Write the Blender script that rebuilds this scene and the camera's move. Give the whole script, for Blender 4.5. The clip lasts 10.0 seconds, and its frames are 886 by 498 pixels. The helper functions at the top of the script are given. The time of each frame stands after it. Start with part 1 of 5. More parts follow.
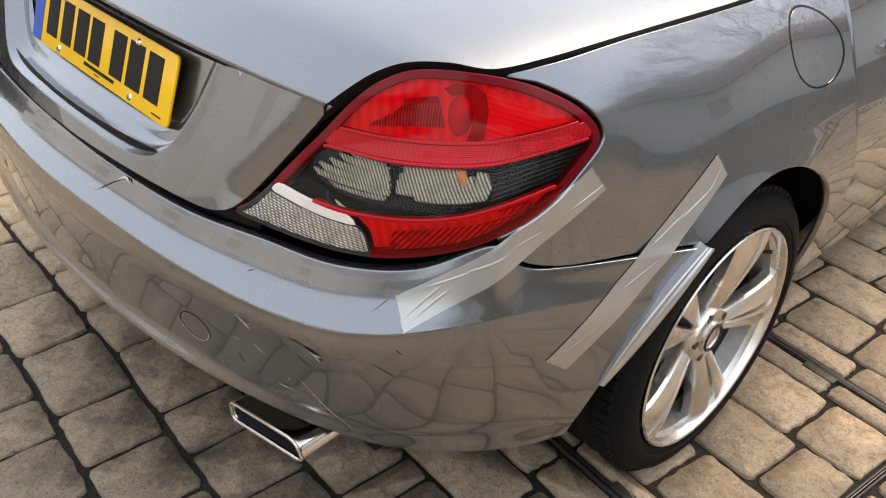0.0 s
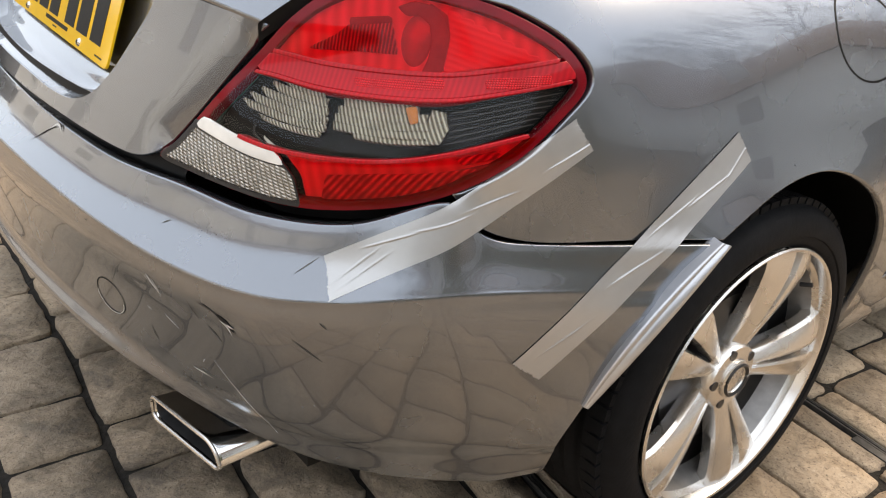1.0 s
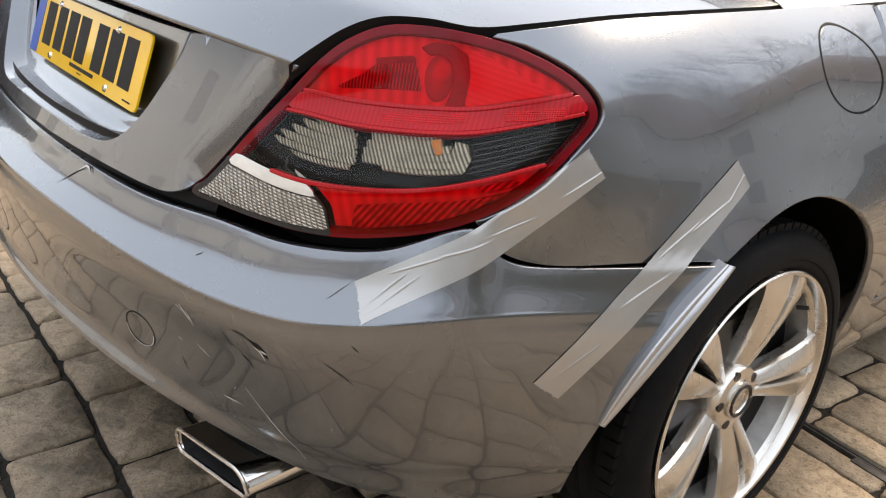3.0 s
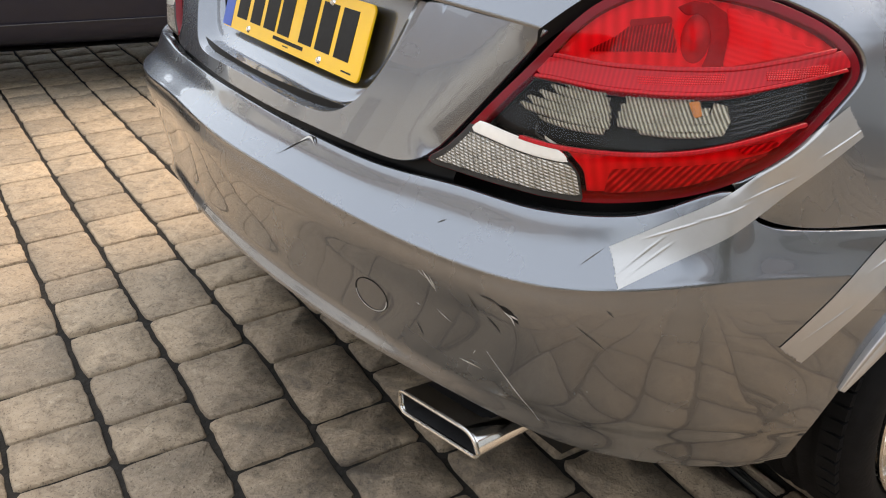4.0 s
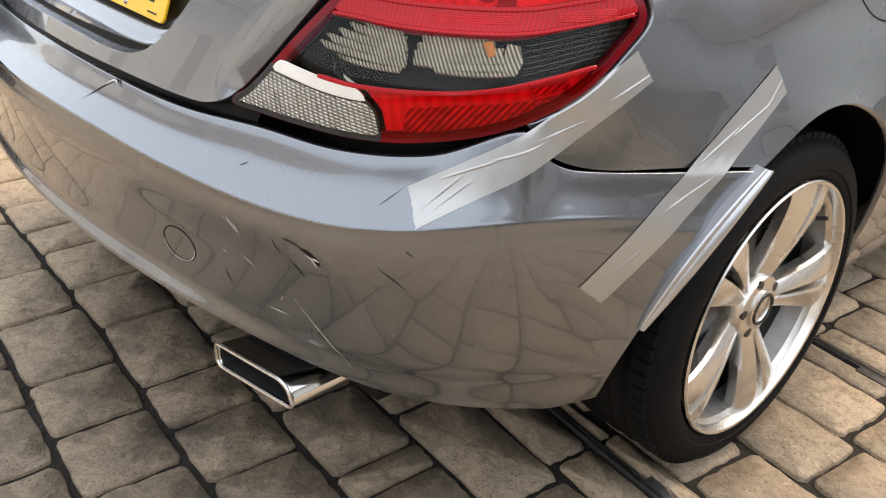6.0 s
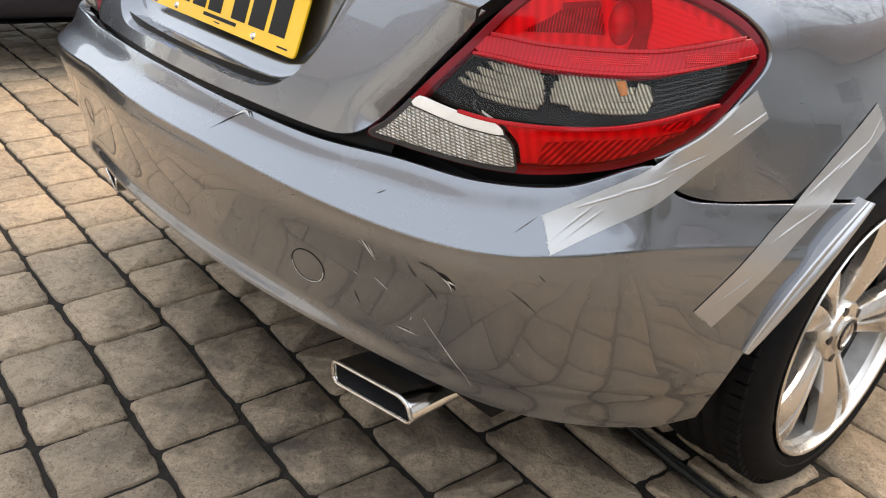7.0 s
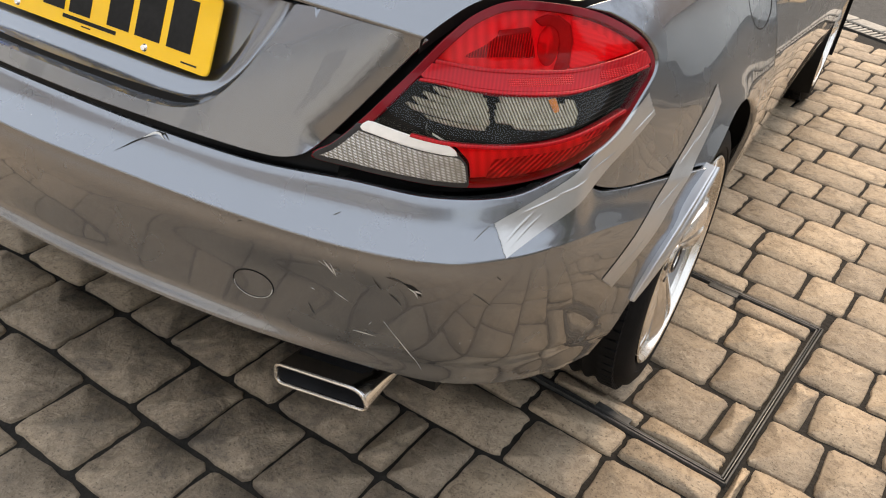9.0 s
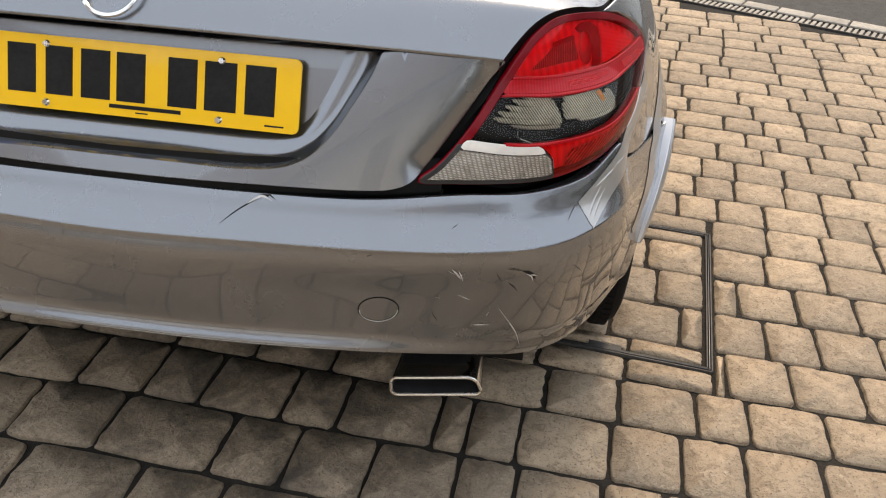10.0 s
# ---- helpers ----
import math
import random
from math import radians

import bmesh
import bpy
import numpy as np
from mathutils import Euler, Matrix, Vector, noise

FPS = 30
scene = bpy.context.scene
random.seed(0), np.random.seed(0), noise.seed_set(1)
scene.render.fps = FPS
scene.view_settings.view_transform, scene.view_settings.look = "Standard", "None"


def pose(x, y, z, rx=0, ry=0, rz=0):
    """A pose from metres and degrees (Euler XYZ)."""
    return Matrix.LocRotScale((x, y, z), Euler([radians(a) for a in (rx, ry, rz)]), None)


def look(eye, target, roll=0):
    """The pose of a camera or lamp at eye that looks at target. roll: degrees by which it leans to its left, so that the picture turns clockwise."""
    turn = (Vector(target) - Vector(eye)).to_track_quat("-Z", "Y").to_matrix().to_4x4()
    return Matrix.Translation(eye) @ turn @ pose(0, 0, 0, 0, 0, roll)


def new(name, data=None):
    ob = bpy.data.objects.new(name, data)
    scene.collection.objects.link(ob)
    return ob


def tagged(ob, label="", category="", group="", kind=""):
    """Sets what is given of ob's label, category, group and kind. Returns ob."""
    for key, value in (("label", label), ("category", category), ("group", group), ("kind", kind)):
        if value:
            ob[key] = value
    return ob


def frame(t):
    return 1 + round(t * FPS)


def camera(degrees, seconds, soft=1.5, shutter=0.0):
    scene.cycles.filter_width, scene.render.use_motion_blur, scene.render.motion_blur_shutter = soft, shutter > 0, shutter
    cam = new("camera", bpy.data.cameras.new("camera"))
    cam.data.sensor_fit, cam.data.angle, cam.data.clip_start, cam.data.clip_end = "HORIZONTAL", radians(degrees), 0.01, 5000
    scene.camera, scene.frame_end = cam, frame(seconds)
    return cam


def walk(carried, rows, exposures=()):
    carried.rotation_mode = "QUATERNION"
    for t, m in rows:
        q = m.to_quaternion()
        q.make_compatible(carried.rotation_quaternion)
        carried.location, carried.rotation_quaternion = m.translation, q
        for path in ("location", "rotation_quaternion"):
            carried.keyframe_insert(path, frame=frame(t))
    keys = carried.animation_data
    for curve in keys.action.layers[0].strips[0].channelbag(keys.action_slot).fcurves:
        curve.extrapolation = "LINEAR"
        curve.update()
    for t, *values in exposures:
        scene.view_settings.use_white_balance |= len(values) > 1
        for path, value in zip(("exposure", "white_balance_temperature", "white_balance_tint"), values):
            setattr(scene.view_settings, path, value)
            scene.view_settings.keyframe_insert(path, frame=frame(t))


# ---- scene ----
cam = camera(56.3, 10.0, soft=1.1)
PATH = [
    (0, (1.382, -0.465, 1.277), (0.183, 0.694, 0.172), 2.1),
    (0.5, (1.45, -0.344, 1.147), (0.158, 0.773, 0.106), 3.1),
    (1, (1.406, -0.299, 1.046), (0.022, 0.819, 0.132), 3.8),
    (1.5, (1.407, -0.342, 1.042), (0.003, 0.809, 0.204), 3.7),
    (2, (1.426, -0.327, 1.049), (0.036, 0.863, 0.241), 4.0),
    (2.2, (1.433, -0.327, 1.048), (0.043, 0.879, 0.265), 4.1),
    (3.3, (1.402, -0.412, 1.04), (-0.012, 0.733, 0.21), 2.1),
    (3.5, (1.37, -0.447, 1.04), (-0.064, 0.656, 0.186), 1.5),
    (4, (1.308, -0.529, 1.041), (-0.179, 0.469, 0.15), -0.3),
    (4.5, (1.285, -0.561, 1.023), (-0.197, 0.419, 0.105), -0.4),
    (5, (1.362, -0.434, 1.023), (-0.023, 0.697, 0.126), 3.3),
    (5.2, (1.382, -0.4, 1.028), (0.03, 0.78, 0.145), 4.4),
    (6.3, (1.374, -0.488, 0.994), (0.074, 0.705, 0.053), 3.0),
    (6.5, (1.362, -0.516, 1.006), (0.056, 0.673, 0.068), 3.1),
    (7, (1.325, -0.597, 1.025), (-0.02, 0.588, 0.138), 3.4),
    (7.5, (1.354, -0.584, 1.025), (0.007, 0.616, 0.16), 3.5),
    (8, (1.39, -0.581, 1.126), (0.163, 0.708, 0.214), 5.1),
    (8.5, (1.33, -0.706, 1.203), (0.381, 0.701, 0.145), 7.8),
    (9, (1.086, -0.803, 1.192), (0.341, 0.71, 0.116), 7.7),
    (9.5, (0.835, -0.94, 1.223), (0.315, 0.686, 0.181), 3.8),
    (9.8, (0.714, -1.052, 1.245), (0.396, 0.619, 0.194), 3.1),
    (10, (0.631, -1.105, 1.247), (0.448, 0.59, 0.202), 3.5),
]
EXPOSURE = [(t, 0.66 + e, 9200, 14) for t, e in ((0.0, -0.04), (1.0, 0.12), (2.2, -0.02), (3.5, -0.06), (4.5, 0.14), (6.5, 0.16), (7.5, 0.04), (8.5, -0.15), (9.0, -0.06), (9.5, -0.14), (10.0, -0.22))]
walk(cam, [(t, look(eye, target, roll)) for t, eye, target, roll in PATH], EXPOSURE)

# ---- light ----
world = bpy.data.worlds.new("world")
scene.world = world
world.use_nodes = True
wn, wl = world.node_tree.nodes, world.node_tree.links
sky = wn.new("ShaderNodeTexSky")
sky.sky_type = 'NISHITA'
sky.sun_disc = False
sky.sun_elevation, sky.sun_rotation = radians(50), radians(2)
sky.air_density, sky.dust_density, sky.ozone_density = 1.0, 0.9, 1.3
haze = wn.new("ShaderNodeMix")
haze.data_type = 'RGBA'
haze.inputs["Factor"].default_value = 0.62
haze.inputs["B"].default_value = (6.4, 8.2, 11.2, 1)
wl.new(sky.outputs["Color"], haze.inputs["A"])
wl.new(haze.outputs["Result"], wn["Background"].inputs["Color"])
wn["Background"].inputs["Strength"].default_value = 0.192
sun = new("sun", bpy.data.lights.new("sun", 'SUN'))
sun.data.energy, sun.data.angle, sun.data.color = 2.1, radians(30), (1.0, 0.91, 0.80)
sun.matrix_world = look((math.sin(radians(2)) * 20, math.cos(radians(2)) * 20, 20 * math.tan(radians(50))), (0, 0, 0))


# ---- materials ----
def material(name, base, rough=0.5, metal=0.0, coat=0.0, coat_rough=0.03, vary=0.0, scale=20.0, bump=0.0, bump_scale=60.0,
             rand=0.0, second=None, rough_vary=0.0, spec=0.5, trans=0.0, ior=1.45):
    """A principled surface with colour variation at two scales, grain and relief."""
    m = bpy.data.materials.new(name)
    m.use_nodes = True
    n, l = m.node_tree.nodes, m.node_tree.links
    b = n["Principled BSDF"]
    b.inputs["Base Color"].default_value = (*base, 1)
    b.inputs["Roughness"].default_value = rough
    b.inputs["Metallic"].default_value = metal
    b.inputs["Coat Weight"].default_value = coat
    b.inputs["Coat Roughness"].default_value = coat_rough
    b.inputs["Specular IOR Level"].default_value = spec
    b.inputs["Transmission Weight"].default_value = trans
    b.inputs["IOR"].default_value = ior
    tc = n.new("ShaderNodeTexCoord")
    geo = n.new("ShaderNodeNewGeometry")
    if vary or second:
        big, small = n.new("ShaderNodeTexNoise"), n.new("ShaderNodeTexNoise")
        big.inputs["Scale"].default_value, small.inputs["Scale"].default_value = scale * 0.18, scale
        big.inputs["Detail"].default_value, small.inputs["Detail"].default_value = 4, 8
        l.new(geo.outputs["Position"], big.inputs["Vector"])
        l.new(geo.outputs["Position"], small.inputs["Vector"])
        both = n.new("ShaderNodeMath")
        both.operation = 'ADD'
        l.new(big.outputs["Fac"], both.inputs[0])
        l.new(small.outputs["Fac"], both.inputs[1])
        ramp = n.new("ShaderNodeMapRange")
        ramp.inputs["From Min"].default_value, ramp.inputs["From Max"].default_value = 0.7, 1.3
        l.new(both.outputs[0], ramp.inputs["Value"])
        mix = n.new("ShaderNodeMix")
        mix.data_type = 'RGBA'
        lo = second or tuple(c * (1 - vary) for c in base)
        hi = base if second else tuple(min(1, c * (1 + vary)) for c in base)
        mix.inputs["A"].default_value, mix.inputs["B"].default_value = (*lo, 1), (*hi, 1)
        l.new(ramp.outputs["Result"], mix.inputs["Factor"])
        out = mix.outputs["Result"]
        if rand:
            info = n.new("ShaderNodeObjectInfo")
            add = n.new("ShaderNodeMath")
            add.operation = 'ADD'
            l.new(info.outputs["Random"], add.inputs[0])
            l.new(geo.outputs["Random Per Island"], add.inputs[1])
            fr = n.new("ShaderNodeMath")
            fr.operation = 'FRACT'
            l.new(add.outputs[0], fr.inputs[0])
            mr = n.new("ShaderNodeMapRange")
            mr.inputs["To Min"].default_value, mr.inputs["To Max"].default_value = 1 - rand, 1 + rand
            l.new(fr.outputs[0], mr.inputs["Value"])
            mul = n.new("ShaderNodeVectorMath")
            mul.operation = 'SCALE'
            l.new(out, mul.inputs[0])
            l.new(mr.outputs["Result"], mul.inputs["Scale"])
            out = mul.outputs[0]
        l.new(out, b.inputs["Base Color"])
        if rough_vary:
            rr = n.new("ShaderNodeMapRange")
            rr.inputs["To Min"].default_value, rr.inputs["To Max"].default_value = rough - rough_vary, rough + rough_vary
            l.new(small.outputs["Fac"], rr.inputs["Value"])
            l.new(rr.outputs["Result"], b.inputs["Roughness"])
    if bump:
        tx = n.new("ShaderNodeTexNoise")
        tx.inputs["Scale"].default_value, tx.inputs["Detail"].default_value = bump_scale, 6
        l.new(geo.outputs["Position"], tx.inputs["Vector"])
        bp = n.new("ShaderNodeBump")
        bp.inputs["Strength"].default_value, bp.inputs["Distance"].default_value = 1.0, bump
        l.new(tx.outputs["Fac"], bp.inputs["Height"])
        l.new(bp.outputs["Normal"], b.inputs["Normal"])
    return m


def paver_material():
    """Weathered buff concrete: block tints, mottling, grey lichen, dark pits and scuffed relief."""
    m = bpy.data.materials.new("buff_paver")
    m.use_nodes = True
    n, l = m.node_tree.nodes, m.node_tree.links
    b = n["Principled BSDF"]
    geo, info = n.new("ShaderNodeNewGeometry"), n.new("ShaderNodeObjectInfo")

    def noise_tex(scale, detail, rough=0.6, distortion=0.0):
        t = n.new("ShaderNodeTexNoise")
        for k, v in (("Scale", scale), ("Detail", detail), ("Roughness", rough), ("Distortion", distortion)):
            t.inputs[k].default_value = v
        l.new(geo.outputs["Position"], t.inputs["Vector"])
        return t.outputs["Fac"]

    def span(value, lo, hi, a=0.0, c=1.0):
        r = n.new("ShaderNodeMapRange")
        for k, v in (("From Min", lo), ("From Max", hi), ("To Min", a), ("To Max", c)):
            r.inputs[k].default_value = v
        l.new(value, r.inputs["Value"])
        return r.outputs["Result"]

    def mixed(a, c, fac, how='MIX'):
        x = n.new("ShaderNodeMix")
        x.data_type, x.blend_type = 'RGBA', how
        for k, v in (("A", a), ("B", c)):
            if isinstance(v, tuple):
                x.inputs[k].default_value = (*v, 1)
            else:
                l.new(v, x.inputs[k])
        if isinstance(fac, float):
            x.inputs["Factor"].default_value = fac
        else:
            l.new(fac, x.inputs["Factor"])
        return x.outputs["Result"]
    add = n.new("ShaderNodeMath")
    add.operation = 'ADD'
    l.new(info.outputs["Random"], add.inputs[0])
    l.new(geo.outputs["Random Per Island"], add.inputs[1])
    fr = n.new("ShaderNodeMath")
    fr.operation = 'FRACT'
    l.new(add.outputs[0], fr.inputs[0])
    tint = mixed((0.47, 0.352, 0.242), (0.31, 0.238, 0.170), fr.outputs[0])
    mott = mixed(tint, (0.15, 0.108, 0.074), span(noise_tex(30, 10, 0.8, 0.9), 0.47, 0.66, 0, 0.85))
    pale = mixed(mott, (0.56, 0.45, 0.33), span(noise_tex(44, 8, 0.75, 0.8), 0.55, 0.70, 0, 0.75))
    lichen = mixed(pale, (0.115, 0.100, 0.080), span(noise_tex(6.5, 9, 0.75, 0.8), 0.52, 0.72, 0, 0.55))
    stain_shade = mixed(lichen, (0.06, 0.042, 0.027), span(noise_tex(3.1, 10, 0.75, 0.5), 0.63, 0.75, 0, 0.7))
    # Blocks under the tail darker: dirt and shade both put into the colour.
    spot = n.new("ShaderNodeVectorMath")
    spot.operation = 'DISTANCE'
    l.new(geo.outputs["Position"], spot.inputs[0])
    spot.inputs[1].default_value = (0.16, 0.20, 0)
    tail_shade_dirt = n.new("ShaderNodeMath")
    tail_shade_dirt.operation = 'MULTIPLY'
    l.new(span(spot.outputs["Value"], 0.22, 0.72, 1.0, 0.0), tail_shade_dirt.inputs[0])
    l.new(span(noise_tex(7.0, 9, 0.75, 0.6), 0.36, 0.62, 0.15, 0.88), tail_shade_dirt.inputs[1])
    stain_shade = mixed(stain_shade, (0.060, 0.048, 0.037), tail_shade_dirt.outputs[0])
    pits = mixed(stain_shade, (0.055, 0.042, 0.030), span(noise_tex(190, 5, 0.65), 0.56, 0.68, 0, 0.85))
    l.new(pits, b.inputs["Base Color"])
    l.new(span(noise_tex(60, 5), 0.3, 0.7, 0.50, 0.85), b.inputs["Roughness"])
    b.inputs["Specular IOR Level"].default_value = 0.35
    h = n.new("ShaderNodeMath")
    h.operation = 'MULTIPLY_ADD'
    l.new(noise_tex(26, 9, 0.7, 0.5), h.inputs[0])
    h.inputs[1].default_value = 1.0
    h2 = n.new("ShaderNodeMath")
    h2.operation = 'MULTIPLY'
    l.new(noise_tex(190, 4), h2.inputs[0])
    h2.inputs[1].default_value = 0.22
    l.new(h2.outputs[0], h.inputs[2])
    bp = n.new("ShaderNodeBump")
    bp.inputs["Strength"].default_value, bp.inputs["Distance"].default_value = 1.0, 0.0075
    l.new(h.outputs[0], bp.inputs["Height"])
    l.new(bp.outputs["Normal"], b.inputs["Normal"])
    return m


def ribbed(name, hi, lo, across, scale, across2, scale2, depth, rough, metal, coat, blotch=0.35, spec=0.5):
    """Moulded lens or reflector: fine ribs along one or two directions, the light on crests and shade in grooves put
    into the colour.
    """
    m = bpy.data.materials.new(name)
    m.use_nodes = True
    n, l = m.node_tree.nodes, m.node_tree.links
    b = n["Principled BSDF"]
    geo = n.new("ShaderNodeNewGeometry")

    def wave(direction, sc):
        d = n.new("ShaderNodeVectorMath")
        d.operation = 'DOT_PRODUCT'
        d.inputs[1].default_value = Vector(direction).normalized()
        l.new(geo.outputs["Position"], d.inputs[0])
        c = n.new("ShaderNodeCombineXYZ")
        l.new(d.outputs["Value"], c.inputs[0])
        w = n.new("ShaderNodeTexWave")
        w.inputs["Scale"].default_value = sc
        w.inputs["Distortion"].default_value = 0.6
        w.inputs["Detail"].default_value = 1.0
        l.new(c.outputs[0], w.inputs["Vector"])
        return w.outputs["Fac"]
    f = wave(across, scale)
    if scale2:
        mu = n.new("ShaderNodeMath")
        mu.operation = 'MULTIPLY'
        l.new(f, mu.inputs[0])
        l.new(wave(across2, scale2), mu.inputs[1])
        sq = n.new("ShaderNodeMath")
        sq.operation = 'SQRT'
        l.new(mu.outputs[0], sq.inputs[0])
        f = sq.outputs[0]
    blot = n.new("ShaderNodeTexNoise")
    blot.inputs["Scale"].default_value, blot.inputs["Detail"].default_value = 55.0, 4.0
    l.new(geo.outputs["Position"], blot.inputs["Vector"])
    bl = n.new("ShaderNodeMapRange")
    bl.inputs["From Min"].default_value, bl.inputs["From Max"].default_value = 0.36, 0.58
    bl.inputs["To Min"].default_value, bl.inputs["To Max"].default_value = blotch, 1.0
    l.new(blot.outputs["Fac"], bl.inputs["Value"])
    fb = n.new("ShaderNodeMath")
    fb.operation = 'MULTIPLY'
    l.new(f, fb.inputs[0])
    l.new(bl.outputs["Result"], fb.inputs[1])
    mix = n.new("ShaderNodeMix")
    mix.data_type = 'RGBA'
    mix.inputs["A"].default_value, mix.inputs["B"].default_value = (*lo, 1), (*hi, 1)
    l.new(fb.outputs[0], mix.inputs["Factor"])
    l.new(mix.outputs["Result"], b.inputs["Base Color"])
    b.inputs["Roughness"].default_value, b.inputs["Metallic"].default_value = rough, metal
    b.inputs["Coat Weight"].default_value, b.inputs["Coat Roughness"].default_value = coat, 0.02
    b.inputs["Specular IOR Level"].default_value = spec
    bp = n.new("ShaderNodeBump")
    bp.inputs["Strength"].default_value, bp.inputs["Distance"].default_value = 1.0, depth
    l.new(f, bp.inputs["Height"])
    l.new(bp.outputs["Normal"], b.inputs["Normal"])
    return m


def lens(name, tint, rough=0.03, ribs=0.0, depth=0.0):
    """Tinted see-through plastic with a glossy face, plain or finely ribbed."""
    m = bpy.data.materials.new(name)
    m.use_nodes = True
    n, l = m.node_tree.nodes, m.node_tree.links
    n.remove(n["Principled BSDF"])
    clear, gloss, mix, fresnel = n.new("ShaderNodeBsdfTransparent"), n.new("ShaderNodeBsdfGlossy"), n.new("ShaderNodeMixShader"), n.new("ShaderNodeFresnel")
    geo, tex = n.new("ShaderNodeNewGeometry"), n.new("ShaderNodeTexNoise")
    tex.inputs["Scale"].default_value, tex.inputs["Detail"].default_value = 40.0, 5.0
    l.new(geo.outputs["Position"], tex.inputs["Vector"])
    wear = n.new("ShaderNodeMapRange")
    wear.inputs["To Min"].default_value, wear.inputs["To Max"].default_value = rough * .5, rough * 1.8
    l.new(tex.outputs["Fac"], wear.inputs["Value"])
    l.new(wear.outputs["Result"], gloss.inputs["Roughness"])
    clear.inputs["Color"].default_value = (*tint, 1)
    fresnel.inputs["IOR"].default_value = 1.30
    if ribs:
        d, w, c, bp = n.new("ShaderNodeVectorMath"), n.new("ShaderNodeTexWave"), n.new("ShaderNodeCombineXYZ"), n.new("ShaderNodeBump")
        d.operation = 'DOT_PRODUCT'
        d.inputs[1].default_value = Vector((1, .5, .3)).normalized()
        l.new(geo.outputs["Position"], d.inputs[0])
        l.new(d.outputs["Value"], c.inputs[0])
        l.new(c.outputs[0], w.inputs["Vector"])
        w.inputs["Scale"].default_value = ribs
        bp.inputs["Distance"].default_value = depth
        l.new(w.outputs["Fac"], bp.inputs["Height"])
        l.new(bp.outputs["Normal"], gloss.inputs["Normal"])
    l.new(fresnel.outputs[0], mix.inputs[0])
    l.new(clear.outputs[0], mix.inputs[1])
    l.new(gloss.outputs[0], mix.inputs[2])
    l.new(mix.outputs[0], n["Material Output"].inputs["Surface"])
    return m


PAINT = material("silver_paint", (0.202, 0.218, 0.240), 0.27, 0.92, 1.0, 0.012, vary=0.025, scale=9, rough_vary=0.02)
NAVY = material("navy_paint", (0.006, 0.008, 0.020), 0.4, 0.2, 0.3, 0.08, vary=0.1, scale=40)
BLACK = material("black_rubber", (0.012, 0.012, 0.013), 0.6, vary=0.3, scale=60, bump=0.0004, bump_scale=300)
# Near-black for gaps and cavities, where shade is put into the colour.
DEEP_BLACK = material("deep_black", (0.004, 0.004, 0.004), 0.5, spec=0.2, vary=0.2, scale=80)
DARKPL = material("dark_plastic", (0.02, 0.02, 0.021), 0.5, vary=0.3, scale=40, bump=0.0005, bump_scale=200)
TYRE = material("tyre_rubber", (0.006, 0.006, 0.0065), 0.7, spec=0.15, vary=0.35, scale=50, bump=0.0006, bump_scale=160)
ALLOY = material("alloy_silver", (0.68, 0.65, 0.61), 0.27, 0.95, 0.35, 0.10, vary=0.02, scale=14, rough_vary=0.03)
# Paler than the paint: the strip's sky reflection is put into its colour.
TRIM = material("pale_satin_strip", (0.50, 0.51, 0.53), 0.34, 0.85, 0.5, 0.08, vary=0.05, scale=30, rough_vary=0.04)
CHROME = material("chrome", (0.75, 0.75, 0.74), 0.12, 1.0, vary=0.05, scale=50, rough_vary=0.05)
STEEL = material("dull_steel", (0.065, 0.065, 0.068), 0.38, 0.9, vary=0.3, scale=60, rough_vary=0.1)
REDLENS = lens("red_lens", (1.0, 0.075, 0.105))
SMOKELENS = lens("smoked_lens", (0.86, 0.85, 0.81))
CLEARLENS = lens("clear_lens", (0.97, 0.97, 0.97), 0.05, 46, 0.0012)
REDDEEP = material("deep_red_lens", (0.17, 0.001, 0.006), 0.22, 0.0, 0.15, 0.02, vary=0.2, scale=30, spec=0.2)
REDMID = ribbed("mid_red_lens", (0.50, 0.002, 0.010), (0.36, 0.001, 0.006), (1, .45, 0), 60, (0, 0, 1), 0, 0.0001, 0.3, 0.0, 0.25, 0.6, 0.2)
REDGRID = ribbed("red_prism_lens", (0.80, 0.004, 0.014), (0.34, 0.001, 0.005), (1, .5, 0), 130, (0, 0, 1), 140, 0.0006, 0.3, 0.0, 0.2, 0.5, 0.2)
BOWL = ribbed("satin_reflector", (0.98, 0.96, 0.93), (0.78, 0.76, 0.72), (1, .45, .2), 22, (0, 0, 1), 0, 0.0004, 0.35, 0.0, 0.0, 0.75)
FIELD = ribbed("bright_reflector", (0.98, 0.97, 0.96), (0.92, 0.91, 0.90), (.2, .2, 1), 52, (0, 0, 1), 0, 0.0004, 0.4, 0.0, 0.0, 0.85)
# Darker fields of the lamp's inside; their shade is put into this colour.
SHADE = material("grey_inner_shade", (0.34, 0.33, 0.32), 0.4, vary=0.3, scale=60)
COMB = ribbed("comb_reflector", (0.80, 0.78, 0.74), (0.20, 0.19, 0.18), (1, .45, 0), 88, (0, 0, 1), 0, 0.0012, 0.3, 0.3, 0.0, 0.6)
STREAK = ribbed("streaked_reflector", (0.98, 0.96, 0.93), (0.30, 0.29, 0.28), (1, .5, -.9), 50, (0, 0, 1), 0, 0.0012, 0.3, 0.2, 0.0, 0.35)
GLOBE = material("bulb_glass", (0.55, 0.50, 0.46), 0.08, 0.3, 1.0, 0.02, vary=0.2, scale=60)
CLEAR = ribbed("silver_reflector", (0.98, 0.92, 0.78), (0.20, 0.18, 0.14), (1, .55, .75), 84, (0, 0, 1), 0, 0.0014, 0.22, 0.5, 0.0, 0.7)
